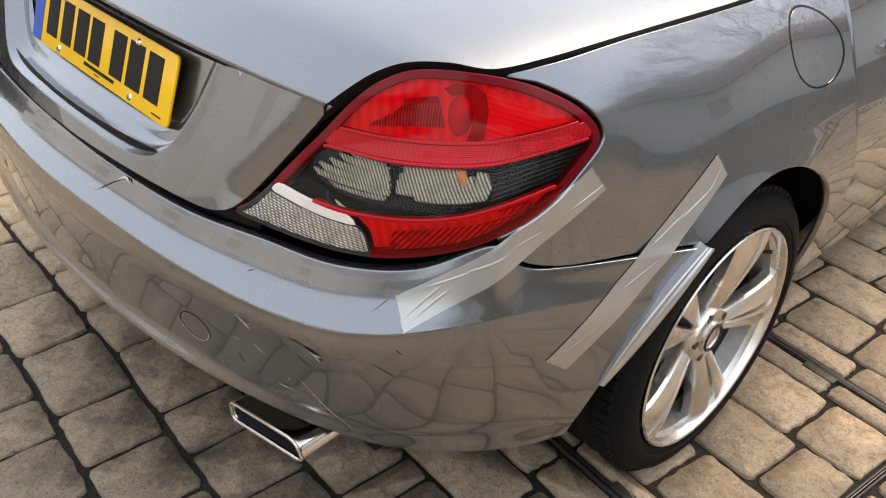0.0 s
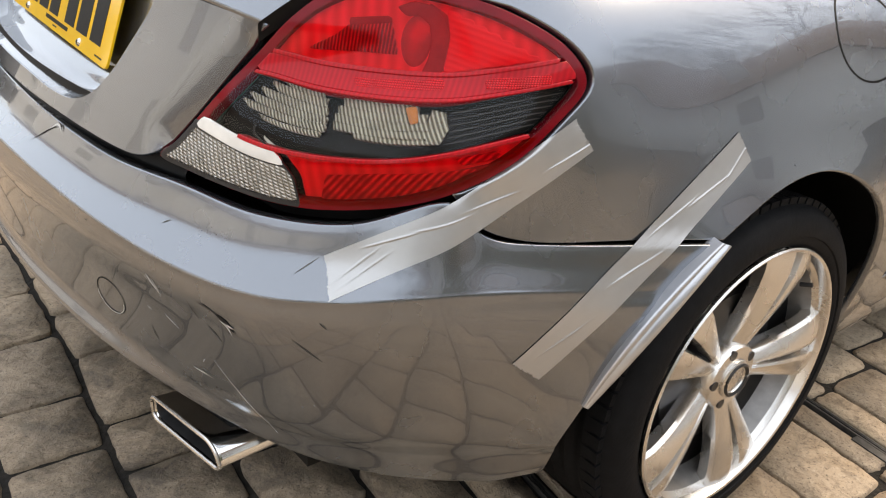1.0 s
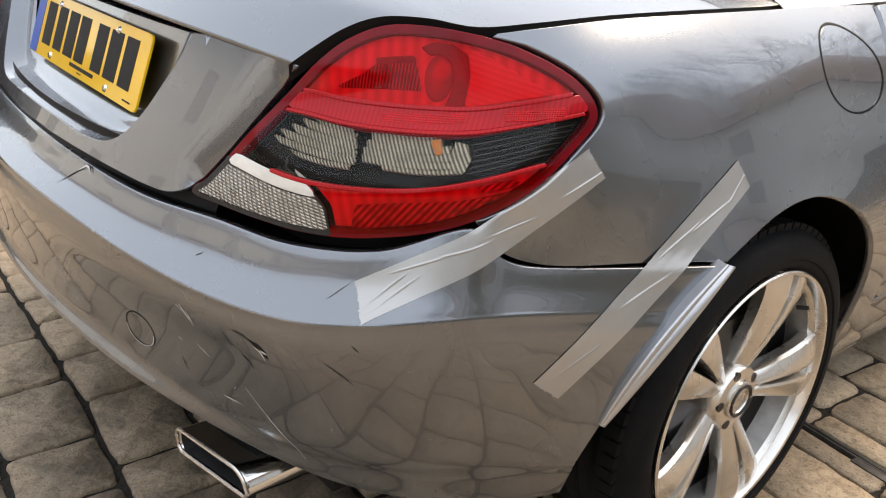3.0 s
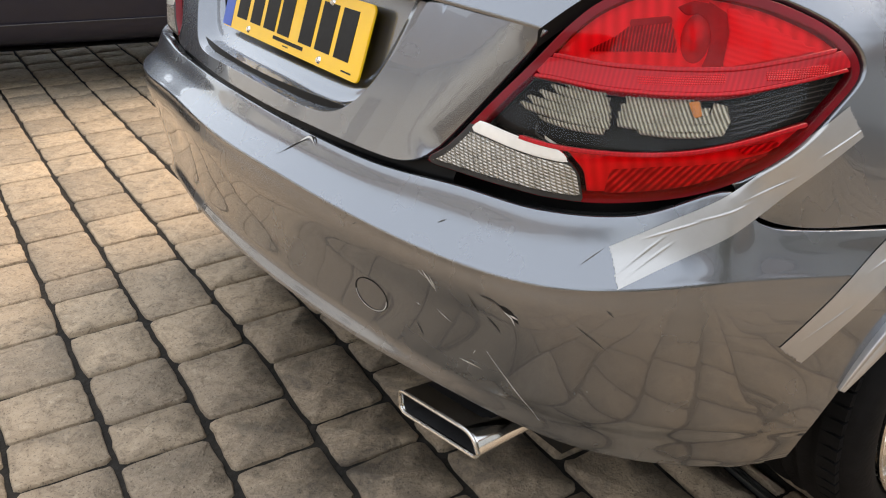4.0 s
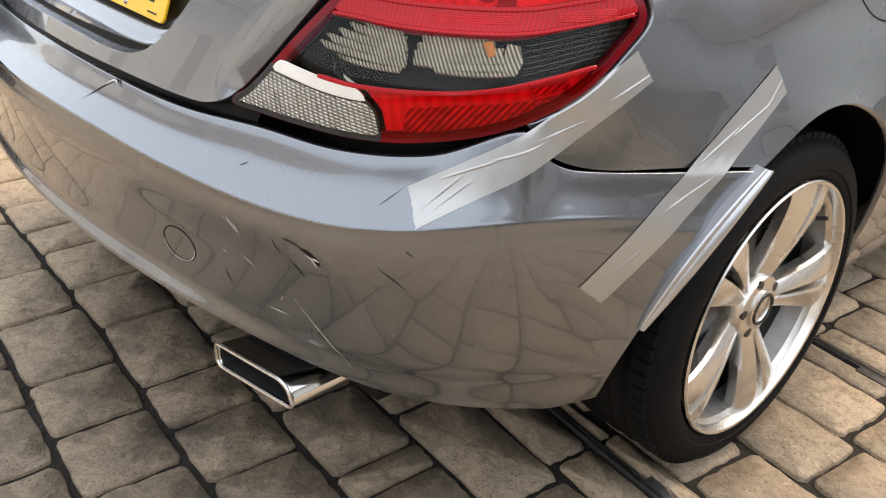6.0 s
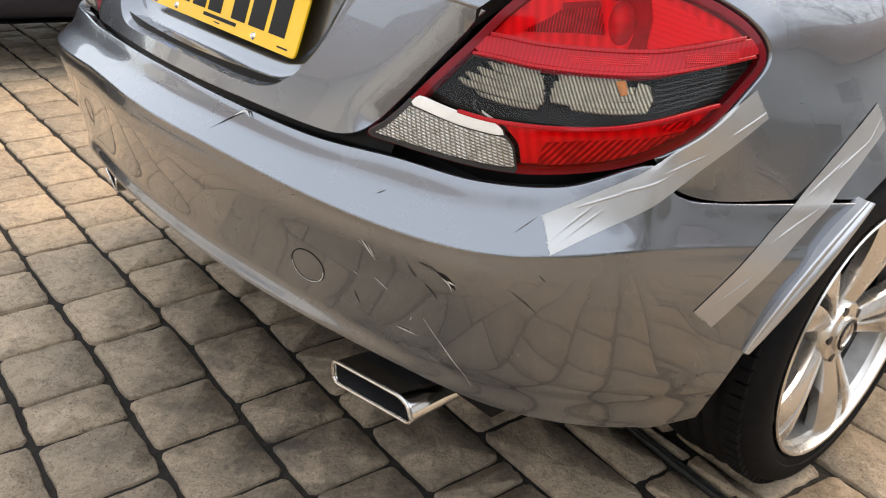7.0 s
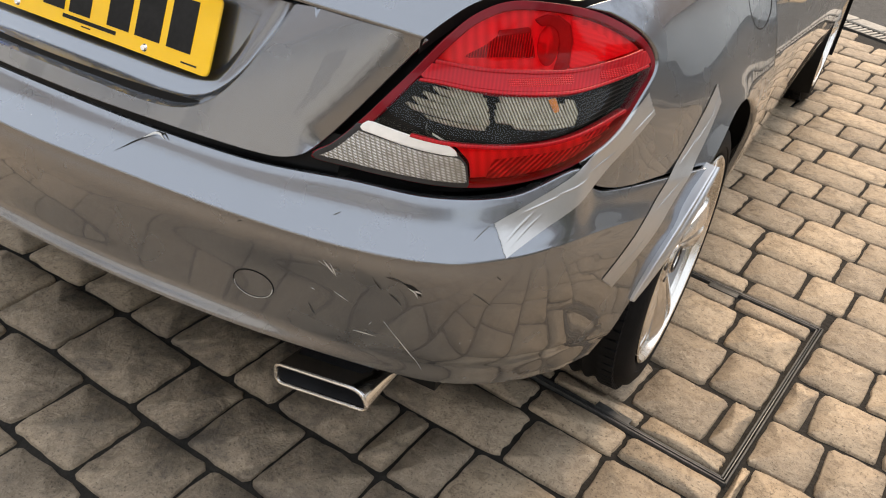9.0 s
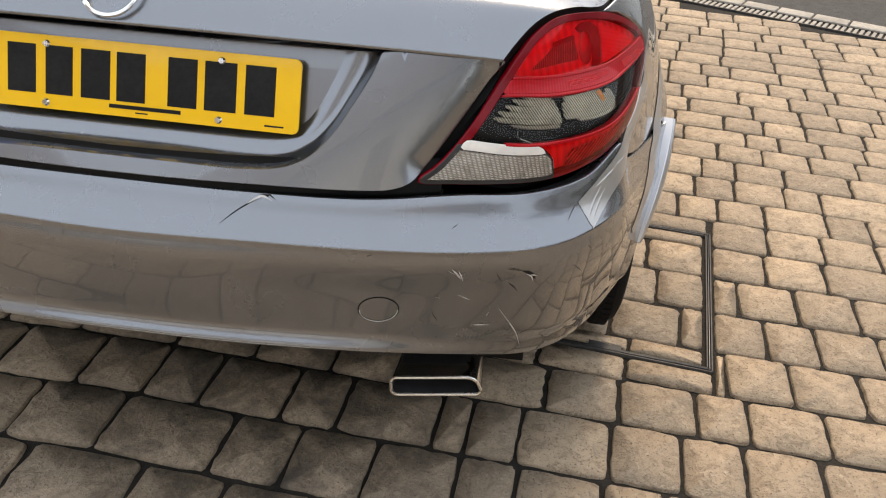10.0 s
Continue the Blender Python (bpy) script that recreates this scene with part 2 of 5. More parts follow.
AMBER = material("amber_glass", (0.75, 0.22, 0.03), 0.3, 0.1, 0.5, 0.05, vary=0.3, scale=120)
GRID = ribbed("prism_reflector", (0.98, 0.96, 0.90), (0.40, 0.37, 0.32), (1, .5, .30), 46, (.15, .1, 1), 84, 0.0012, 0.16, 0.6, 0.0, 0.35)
PEARL = material("frosted_lens", (0.72, 0.70, 0.66), 0.3, 0.1, 1.0, 0.05, vary=0.08, scale=80)
YELLOW = material("plate_yellow", (0.90, 0.50, 0.002), 0.35, 0.0, 0.6, 0.05, vary=0.04, scale=30)
INK = material("plate_black", (0.010, 0.010, 0.010), 0.5, spec=0.2, vary=0.4, scale=120)
BLUE = material("plate_blue", (0.02, 0.09, 0.42), 0.3, vary=0.05, scale=30)
TAPE = material("grey_tape", (0.43, 0.43, 0.425), 0.34, 0.7, 0.3, 0.2, vary=0.03, scale=70, bump=0.00008, bump_scale=160, rough_vary=0.05)
SCRAPE_GLINT = material("bare_scrape_glint", (0.55, 0.54, 0.52), 0.5, 0.2, vary=0.25, scale=300)
SCUFF = material("dark_scuff", (0.085, 0.083, 0.08), 0.45, 0.5, vary=0.5, scale=260, bump=0.0006, bump_scale=400)
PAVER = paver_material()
JOINT = material("joint_dirt", (0.014, 0.011, 0.008), 0.95, vary=0.5, scale=60, bump=0.006, bump_scale=90)
ASPHALT = material("asphalt", (0.045, 0.044, 0.042), 0.85, vary=0.35, scale=90, bump=0.004, bump_scale=260)
KERB = material("kerb_stone", (0.32, 0.29, 0.25), 0.85, vary=0.25, scale=40, bump=0.002, bump_scale=120, rand=0.1)
GRATE = material("cast_iron", (0.06, 0.058, 0.055), 0.6, 0.4, vary=0.4, scale=80)
RENDER_WALL = material("house_render", (0.80, 0.79, 0.75), 0.9, vary=0.15, scale=8, bump=0.003, bump_scale=90)
ROOF = material("roof_tile", (0.14, 0.085, 0.06), 0.85, vary=0.3, scale=12)
HEDGE = material("hedge_green", (0.075, 0.085, 0.05), 0.9, vary=0.5, scale=20)
BARK = material("bark", (0.07, 0.055, 0.045), 0.9, vary=0.4, scale=30)
CURTAIN = material("curtained_window", (0.34, 0.33, 0.31), 0.25, vary=0.2, scale=6)
# Darker than the rim: shade inside the wheel is put into the colour.
BARREL = material("shaded_rim_barrel", (0.22, 0.21, 0.20), 0.40, 0.7, vary=0.25, scale=40)
GLASS = material("dark_glass", (0.02, 0.022, 0.024), 0.05, 0.0, 1.0, 0.02, vary=0.1, scale=20)


# ---- shape helpers ----
def cubic(knots):
    """Second derivatives of a natural cubic spline, as a matrix on its values."""
    k = len(knots)
    h = np.diff(knots)
    a, r = np.eye(k), np.zeros((k, k))
    for i in range(1, k - 1):
        a[i, i - 1:i + 2] = h[i - 1], 2 * (h[i - 1] + h[i]), h[i]
        r[i, i - 1:i + 2] = 6 / h[i - 1], -6 / h[i - 1] - 6 / h[i], 6 / h[i]
    return np.linalg.solve(a, r)


def cubic_at(knots, m, v, t):
    """The spline with knots, second-derivative matrix m and values v (k x ...) at t."""
    t = np.clip(t, knots[0], knots[-1])
    i = np.clip(np.searchsorted(knots, t) - 1, 0, len(knots) - 2)
    h = knots[i + 1] - knots[i]
    a, b = (knots[i + 1] - t) / h, (t - knots[i]) / h
    d = m @ v
    if v.ndim == 1:
        return a * v[i] + b * v[i + 1] + ((a ** 3 - a) * d[i] + (b ** 3 - b) * d[i + 1]) * h * h / 6
    j = np.arange(v.shape[1])
    return a * v[i, j] + b * v[i + 1, j] + ((a ** 3 - a) * d[i, j] + (b ** 3 - b) * d[i + 1, j]) * h * h / 6


def curve(points, per=10, closed=False):
    """A smooth line through points."""
    c = np.array(points, float)
    p = np.vstack([c[-1], c, c[0], c[1]]) if closed else np.vstack([2 * c[0] - c[1], c, 2 * c[-1] - c[-2]])
    n = len(c) if closed else len(c) - 1
    out = []
    for i in range(n):
        f = np.linspace(0, 1, per, endpoint=False)[:, None]
        a, b, d, e = p[i:i + 4]
        out.append(0.5 * (2 * b + (d - a) * f + (2 * a - 5 * b + 4 * d - e) * f ** 2 + (3 * b - a - 3 * d + e) * f ** 3))
    return np.vstack(out + ([] if closed else [c[-1:]]))


def net_surface(net, per_u=8, per_v=8):
    """A smooth sheet over a net of control points (rows x stations): a grid of points."""
    rows = np.array([curve(r, per_u) for r in net])
    return np.array([curve(rows[:, j], per_v) for j in range(rows.shape[1])]).transpose(1, 0, 2)


def mesh_object(name, verts, faces, mat, parent=None, label="", normals=None, smooth=True):
    me = bpy.data.meshes.new(name)
    me.from_pydata([tuple(map(float, v)) for v in verts], [], [tuple(map(int, f)) for f in faces])
    me.materials.append(mat)
    me.polygons.foreach_set("use_smooth", [smooth] * len(me.polygons))
    if normals is not None:
        me.normals_split_custom_set_from_vertices([tuple(map(float, n)) for n in normals])
    me.update()
    ob = new(name, me)
    if parent is not None:
        ob.parent = parent
    if label:
        ob["label"] = label
    return ob


def part(name, bm, mat, parent, label="", smooth=True, angle=40):
    me = bpy.data.meshes.new(name)
    bmesh.ops.recalc_face_normals(bm, faces=bm.faces)
    for f in bm.faces:
        f.smooth = smooth
    for e in bm.edges:
        if len(e.link_faces) == 2 and e.calc_face_angle(0) > radians(angle):
            e.smooth = False
    bm.to_mesh(me)
    bm.free()
    me.materials.append(mat)
    ob = new(name, me)
    if parent is not None:
        ob.parent = parent
    if label:
        ob["label"] = label
    return ob


def thing(name, label, category, group="", at=(0, 0, 0)):
    e = new(name)
    e.location = at
    e.empty_display_size = 0.1
    return tagged(e, label, category, group)


def grid_faces(nu, nv, close_v=False):
    f = []
    for i in range(nu - 1):
        for j in range(nv if close_v else nv - 1):
            k = (j + 1) % nv
            f.append((i * nv + j, i * nv + k, (i + 1) * nv + k, (i + 1) * nv + j))
    return f


def sheet(name, g, mat, parent, label="", flip=False, close_v=False):
    """A mesh from a grid of points."""
    nu, nv = g.shape[:2]
    f = grid_faces(nu, nv, close_v)
    if flip:
        f = [q[::-1] for q in f]
    return mesh_object(name, g.reshape(-1, 3), f, mat, parent, label)


def inside(poly, p):
    x, y = p[:, 0], p[:, 1]
    r = np.zeros(len(p), bool)
    a, b = poly, np.roll(poly, -1, 0)
    for (x0, y0), (x1, y1) in zip(a, b):
        if y0 != y1:
            r ^= ((y0 > y) != (y1 > y)) & (x < (x1 - x0) * (y - y0) / (y1 - y0) + x0)
    return r


def edge_gap(poly, p):
    a, b = poly, np.roll(poly, -1, 0)
    d = np.full(len(p), 1e9)
    for s, e in zip(a, b):
        v = e - s
        w = np.clip(((p - s) @ v) / (v @ v + 1e-12), 0, 1)[:, None]
        d = np.minimum(d, np.hypot(*(p - s - w * v).T))
    return d


def resample(poly, step, su=1.0):
    p = np.vstack([poly, poly[:1]])
    seg = np.hypot(*((np.diff(p, axis=0) * [su, 1]).T))
    t = np.r_[0, np.cumsum(seg)]
    n = max(8, int(t[-1] / step))
    u = np.linspace(0, t[-1], n, endpoint=False)
    return np.stack([np.interp(u, t, p[:, 0]), np.interp(u, t, p[:, 1])], 1)


def patch(name, poly, surf, mat, parent, label="", step=0.02, su=1.0, holes=(), rim=0.008, lift=0.0, mirror=False, relief=None):
    """A panel on surf(u, v), trimmed to the outline poly, with holes and with edges turned in by rim. su: metres to one unit of u."""
    from mathutils.geometry import delaunay_2d_cdt
    out = resample(np.array(poly, float), step * 0.4, su)
    rings = [out] + [resample(np.array(h, float), step * 0.4, su) for h in holes]
    lo, hi = out.min(0), out.max(0)
    gu, gv = np.meshgrid(np.arange(lo[0], hi[0], step / su), np.arange(lo[1], hi[1], step))
    p = np.stack([gu.ravel(), gv.ravel()], 1)
    sc = np.array([su, 1.0])
    keep = inside(out, p) & (edge_gap(out * sc, p * sc) > step * 0.35)
    for h in rings[1:]:
        keep &= ~inside(h, p) & (edge_gap(h * sc, p * sc) > step * 0.35)
    p = p[keep]
    edges, at = [], 0
    for r in rings:
        edges += [(at + i, at + (i + 1) % len(r)) for i in range(len(r))]
        at += len(r)
    pts = np.vstack(rings + [p]) * sc
    v, _, f, *_ = delaunay_2d_cdt([Vector(q) for q in pts], edges, [], 0, 1e-6)
    uv = np.array([tuple(q) for q in v]) / sc
    f = np.array([t for t in f if len(t) == 3])
    c = uv[f].mean(1)
    ok = inside(out, c)
    for h in rings[1:]:
        ok &= ~inside(h, c)
    f = f[ok]
    e = 1e-3

    def normal_at(q):
        a = surf(q[:, 0] + e / su, q[:, 1]) - surf(q[:, 0] - e / su, q[:, 1])
        b = surf(q[:, 0], q[:, 1] + e) - surf(q[:, 0], q[:, 1] - e)
        k = np.cross(a, b)
        return k / np.linalg.norm(k, axis=1, keepdims=True)
    n = normal_at(uv)
    pos = surf(uv[:, 0], uv[:, 1])
    if relief is not None:
        pos = pos + n * relief(uv)[:, None]
    pos = pos + n * lift
    tri = pos[f]
    fn = np.cross(tri[:, 1] - tri[:, 0], tri[:, 2] - tri[:, 0])
    wrong = (fn * n[f].mean(1)).sum(1) < 0
    f[wrong] = f[wrong][:, ::-1]
    verts, norms, faces = [pos], [n], [tuple(t) for t in f]
    at = len(pos)
    if rim:
        for r in rings:
            nr = normal_at(r)
            base = surf(r[:, 0], r[:, 1]) + nr * lift
            if relief is not None:
                base = base + nr * relief(r)[:, None]
            along = np.roll(base, -1, 0) - np.roll(base, 1, 0)
            side = np.cross(along, nr)
            side /= np.linalg.norm(side, axis=1, keepdims=True)
            if r is out and ((base - base.mean(0)) * side).sum() < 0 or r is not out and ((base - base.mean(0)) * side).sum() > 0:
                side = -side
            k = len(r)
            round_in = 0.0012
            rings3 = [(base, nr), (base + side * round_in - nr * round_in, (nr + side) / 1.414), (base + side * round_in - nr * rim, side)]
            for q, m in rings3:
                verts.append(q)
                norms.append(m)
            for a in range(2):
                for i in range(k):
                    j = (i + 1) % k
                    quad = (at + a * k + i, at + a * k + j, at + (a + 1) * k + j, at + (a + 1) * k + i)
                    A, B, Cc = rings3[a][0][i], rings3[a][0][j], rings3[a + 1][0][j]
                    if np.cross(B - A, Cc - A) @ (rings3[a][1][i] + rings3[a + 1][1][i]) < 0:
                        quad = quad[::-1]
                    faces.append(quad)
            at += 3 * k
    verts, norms = np.vstack(verts), np.vstack(norms)
    if mirror:
        verts, norms, faces = verts * [-1, 1, 1], norms * [-1, 1, 1], [t[::-1] for t in faces]
    return mesh_object(name, verts, faces, mat, parent, label, norms if relief is None else None)


def tube(bm, line, radius, sides=8, closed=False):
    line = [Vector(p) for p in line]
    n = len(line)
    rings = []
    for i, p in enumerate(line):
        a = line[(i - 1) % n] if closed or i else p
        b = line[(i + 1) % n] if closed or i < n - 1 else p
        d = (b - a).normalized()
        s = d.cross(Vector((0, 0, 1)))
        if s.length < 0.05:
            s = d.cross(Vector((0, 1, 0)))
        s.normalize()
        u = s.cross(d)
        r = radius(i / (n - 1)) if callable(radius) else radius
        rings.append([bm.verts.new(p + (s * math.cos(k * math.tau / sides) + u * math.sin(k * math.tau / sides)) * r) for k in range(sides)])
    for i in range(n if closed else n - 1):
        for k in range(sides):
            bm.faces.new((rings[i][k], rings[i][(k + 1) % sides], rings[(i + 1) % n][(k + 1) % sides], rings[(i + 1) % n][k]))
    if not closed:
        bm.faces.new(rings[0])
        bm.faces.new(rings[-1])


def box(bm, lo, hi, m=None, bevel=0.0):
    r = bmesh.ops.create_cube(bm, size=1)
    lo, hi = Vector(lo), Vector(hi)
    t = Matrix.Translation((lo + hi) / 2) @ Matrix.Diagonal((*(hi - lo), 1))
    bmesh.ops.transform(bm, matrix=(m or Matrix()) @ t, verts=r["verts"])
    if bevel:
        es = list({e for v in r["verts"] for e in v.link_edges})
        bmesh.ops.bevel(bm, geom=es, offset=bevel, segments=2, affect='EDGES', profile=0.5)


def revolve(bm, profile, segs=64, centre=(0, 0, 0)):
    """Turns (x, radius) pairs round the x axis."""
    c = Vector(centre)
    rings = []
    for x, r in profile:
        rings.append([bm.verts.new(c + Vector((x, r * math.cos(k * math.tau / segs), r * math.sin(k * math.tau / segs)))) for k in range(segs)])
    for a, b in zip(rings, rings[1:]):
        for k in range(segs):
            bm.faces.new((a[k], a[(k + 1) % segs], b[(k + 1) % segs], b[k]))
    return rings

# ---- the silver car: x across, y forward from the rear bumper ----
car = thing("car", "silver grey two-seat coupe parked on buff block paving, rear corner scraped", "car", at=(0, 0.9, 0))
CAR_AT = Vector((0, 0.9, 0))


def on_car(ob):
    """Hangs a part under the car without moving it."""
    ob.parent = car
    ob.matrix_parent_inverse = Matrix.Translation(-CAR_AT)
    return ob


def carpart(fn, *a, **k):
    return on_car(fn(*a, parent=None, **k))


# upper body skin: plan outlines at several heights, as polar lines round a point inside the boot
CX, CY = 0.30, 0.75
SKIN = [
    (0.25, [(0, -.06), (.2, -.05), (.36, -.02), (.5, .02), (.64, .06), (.73, .135), (.79, .25), (.82, .35), (.84, .45), (.86, .6), (.86, .8), (.845, 1.0), (.84, 1.3)]),
    (0.45, [(0, -.06), (.2, -.05), (.36, -.02), (.5, .02), (.64, .06), (.73, .135), (.80, .25), (.84, .35), (.87, .45), (.91, .6), (.908, .8), (.888, 1.0), (.880, 1.3)]),
    (0.60, [(0, -.06), (.2, -.05), (.36, -.02), (.5, .02), (.64, .06), (.735, .135), (.80, .25), (.835, .35), (.865, .45), (.913, .6), (.911, .8), (.900, 1.0), (.892, 1.3)]),
    (0.67, [(0, -.055), (.2, -.045), (.36, -.015), (.461, .012), (.594, .051), (.692, .107), (.757, .185), (.793, .26), (.826, .35), (.853, .45), (.882, .6), (.886, .8), (.889, 1.0), (.890, 1.3)]),
    (0.74, [(0, -.03), (.2, -.02), (.34, .0), (.522, .045), (.664, .096), (.756, .178), (.798, .28), (.820, .36), (.842, .45), (.863, .6), (.867, .8), (.876, 1.0), (.883, 1.3)]),
    (0.80, [(0, .0), (.2, .007), (.4, .032), (.553, .08), (.651, .14), (.734, .219), (.780, .29), (.808, .36), (.825, .45), (.842, .6), (.846, .8), (.856, 1.0), (.868, 1.3)]),
    (0.85, [(0, .03), (.2, .036), (.4, .058), (.588, .115), (.67, .18), (.735, .255), (.785, .345), (.804, .45), (.814, .6), (.820, .8), (.830, 1.0), (.845, 1.3)]),
    (0.91, [(0, .09), (.2, .095), (.4, .11), (.55, .14), (.645, .188), (.706, .250), (.741, .34), (.754, .45), (.762, .6), (.764, .8), (.774, 1.0), (.79, 1.3)]),
]
SKIN_Z = np.array([z for z, _ in SKIN])
SKIN_M = cubic(SKIN_Z)
SKIN_R = []
for _, plan in SKIN:
    q = np.array(plan) - (CX, CY)
    ang = np.arctan2(q[:, 0], -q[:, 1])
    SKIN_R.append((ang, cubic(ang), np.hypot(*q.T)))


def skin(a, z):
    a, z = np.asarray(a, float), np.asarray(z, float)
    v = np.array([cubic_at(k, m, r, a) for k, m, r in SKIN_R])
    r = cubic_at(SKIN_Z, SKIN_M, v, z)
    return np.stack([CX + r * np.sin(a), CY - r * np.cos(a), z], -1)


def az(points):
    """Angle and height on the skin of points in space."""
    p = np.array(points, float)
    return np.stack([np.arctan2(p[:, 0] - CX, CY - p[:, 1]), p[:, 2]], 1)


SU = 0.62
TICK = (.781, .215, .692)
LAMP = curve([(.466, .017, .671), (.490, .034, .694), (.517, .051, .727), (.546, .075, .770), (.574, .101, .812), (.596, .129, .850), (.617, .157, .877), (.650, .190, .894),
              (.702, .236, .892), (.748, .292, .876), (.786, .348, .844), (.804, .371, .804), (.803, .335, .765), (.795, .285, .726), (.775, .228, .697),
              (.748, .175, .680), (.692, .107, .668), (.640, .070, .665), (.594, .051, .666), (.520, .030, .668)], 6, closed=True)
LAMP_AZ = az(LAMP)
SHOULDER = [(.724, .270, .889), (.744, .330, .896), (.758, .435, .902), (.766, .591, .902), (.769, .795, .900), (.776, 1.026, .898)]
SHUT = [(.790, .232, .668), (.800, .255, .647), (.822, .312, .631), (.855, .414, .621), (.880, .49, .614), (.903, .547, .608)]
WY, WZ = 0.745, 0.297
AY, AZ, ARCH = 0.735, 0.303, 0.353
DOORGAP = [(.89, 1.146, .300), (.886, 1.137, .395), (.887, 1.087, .512), (.895, 1.030, .696), (.87, 1.014, .82), (.80, 1.030, .898)]


def arch_line(r, a0, a1, n=28):
    """Round the rear wheel in the side view, degrees from forward, up positive."""
    return [(.9, AY + r * math.cos(radians(a)), AZ + r * math.sin(radians(a))) for a in np.linspace(a0, a1, n)]


lamp_edge = [p for p in LAMP if p[2] > .693 and p[0] > .70 and (p[1] > .285 or p[2] < .8)]
FENDER = np.vstack([az([TICK]), az(curve(SHUT, 6)), az(arch_line(ARCH, 121, -2)), az(curve(DOORGAP, 6)), az(curve(SHOULDER[::-1], 6)),
                    az([(x + .0, y, z) for x, y, z in lamp_edge])])
# push the lamp side of the wing out by a small gap
cen = LAMP_AZ.mean(0)
k0 = len(FENDER) - len(lamp_edge)
FENDER[k0:] = cen + (FENDER[k0:] - cen) * 1.045
ft = np.linspace(0, math.tau, 40, endpoint=False)
flap_y, flap_z = .903 + .077 * np.cos(ft) + .016 * np.sin(ft), .8155 + .061 * np.sin(ft) - .018 * np.cos(ft)
FLAP = az(np.stack([.845 + 0 * ft, flap_y, flap_z], 1))
flap_c = FLAP.mean(0)

bodyshell = []
for side in (False, True):
    ob = on_car(patch("quarter_panel", FENDER, skin, PAINT, None, "", 0.022, SU, [] if side else [FLAP], rim=0.014, mirror=side))
    bodyshell.append(ob)
    on_car(patch("wing_backing", az([(.60, .10, .64), (.79, .22, .655), (.84, .36, .60), (.91, .53, .59), (.9, .56, .65), (.9, .75, .70), (.9, 1.05, .62), (.9, 1.12, .36), (.9, 1.24, .36), (.86, 1.10, .895), (.72, .25, .888), (.62, .15, .880), (.45, 0, .66)]),
                 skin, DEEP_BLACK, None, "", 0.05, SU, rim=0, lift=-0.045, mirror=side))
flap = on_car(patch("filler_flap", flap_c + (FLAP - flap_c) * 0.945, skin, PAINT, None, "round painted fuel filler flap", 0.02, SU, rim=0.008))
bodyshell.append(flap)
# Black ring over the modelled gap, painting in the shade it lacks.
on_car(patch("flap_gap", flap_c + (FLAP - flap_c) * 1.004, skin, DEEP_BLACK, None, "black ring laid over the filler flap's gap", 0.02, SU, [flap_c + (FLAP - flap_c) * 0.960], rim=0, lift=.0004))

# ---- tail lamps ----
def inset(poly, d):
    """Moves an outline inwards by d metres."""
    p = resample(np.array(poly, float), 0.006, SU) * [SU, 1]
    t = np.roll(p, -1, 0) - np.roll(p, 1, 0)
    n = np.stack([-t[:, 1], t[:, 0]], 1)
    n /= np.hypot(*n.T)[:, None]
    c = p + n * d
    if inside(p, c).mean() < 0.5:
        c = p - n * d
    return c / [SU, 1]


def clip_above(poly, line, above=True):
    """The part of an outline that lies above (or below) a line v(u)."""
    u, v = line[:, 0], line[:, 1]
    p = resample(poly, 0.004, SU)
    lv = np.interp(p[:, 0], u, v)
    keep = p[:, 1] > lv if above else p[:, 1] < lv
    if keep.all():
        return p
    i = int(np.argmax(keep & ~np.roll(keep, 1)))
    p, keep = np.roll(p, -i, 0), np.roll(keep, -i)
    q = p[keep]
    a, b = q[-1, 0], q[0, 0]
    us = np.linspace(a, b, 24)
    return np.vstack([q, np.stack([us, np.interp(us, u, v)], 1)])


def line_az(points):
    return az(curve(points, 10))


def between(poly, top, bottom):
    return clip_above(clip_above(poly, top, False), bottom, True)


def lower_by(line, d):
    return line - [0, d]


DIV1 = line_az([(.480, .02, .783), (.572, .100, .793), (.651, .14, .787), (.734, .219, .787), (.770, .27, .794), (.822, .37, .812)])
DIV2 = line_az([(.470, .02, .741), (.522, .045, .738), (.60, .068, .728), (.664, .096, .727), (.756, .174, .735), (.805, .30, .756)])
DIV0 = lower_by(DIV1, -0.024)


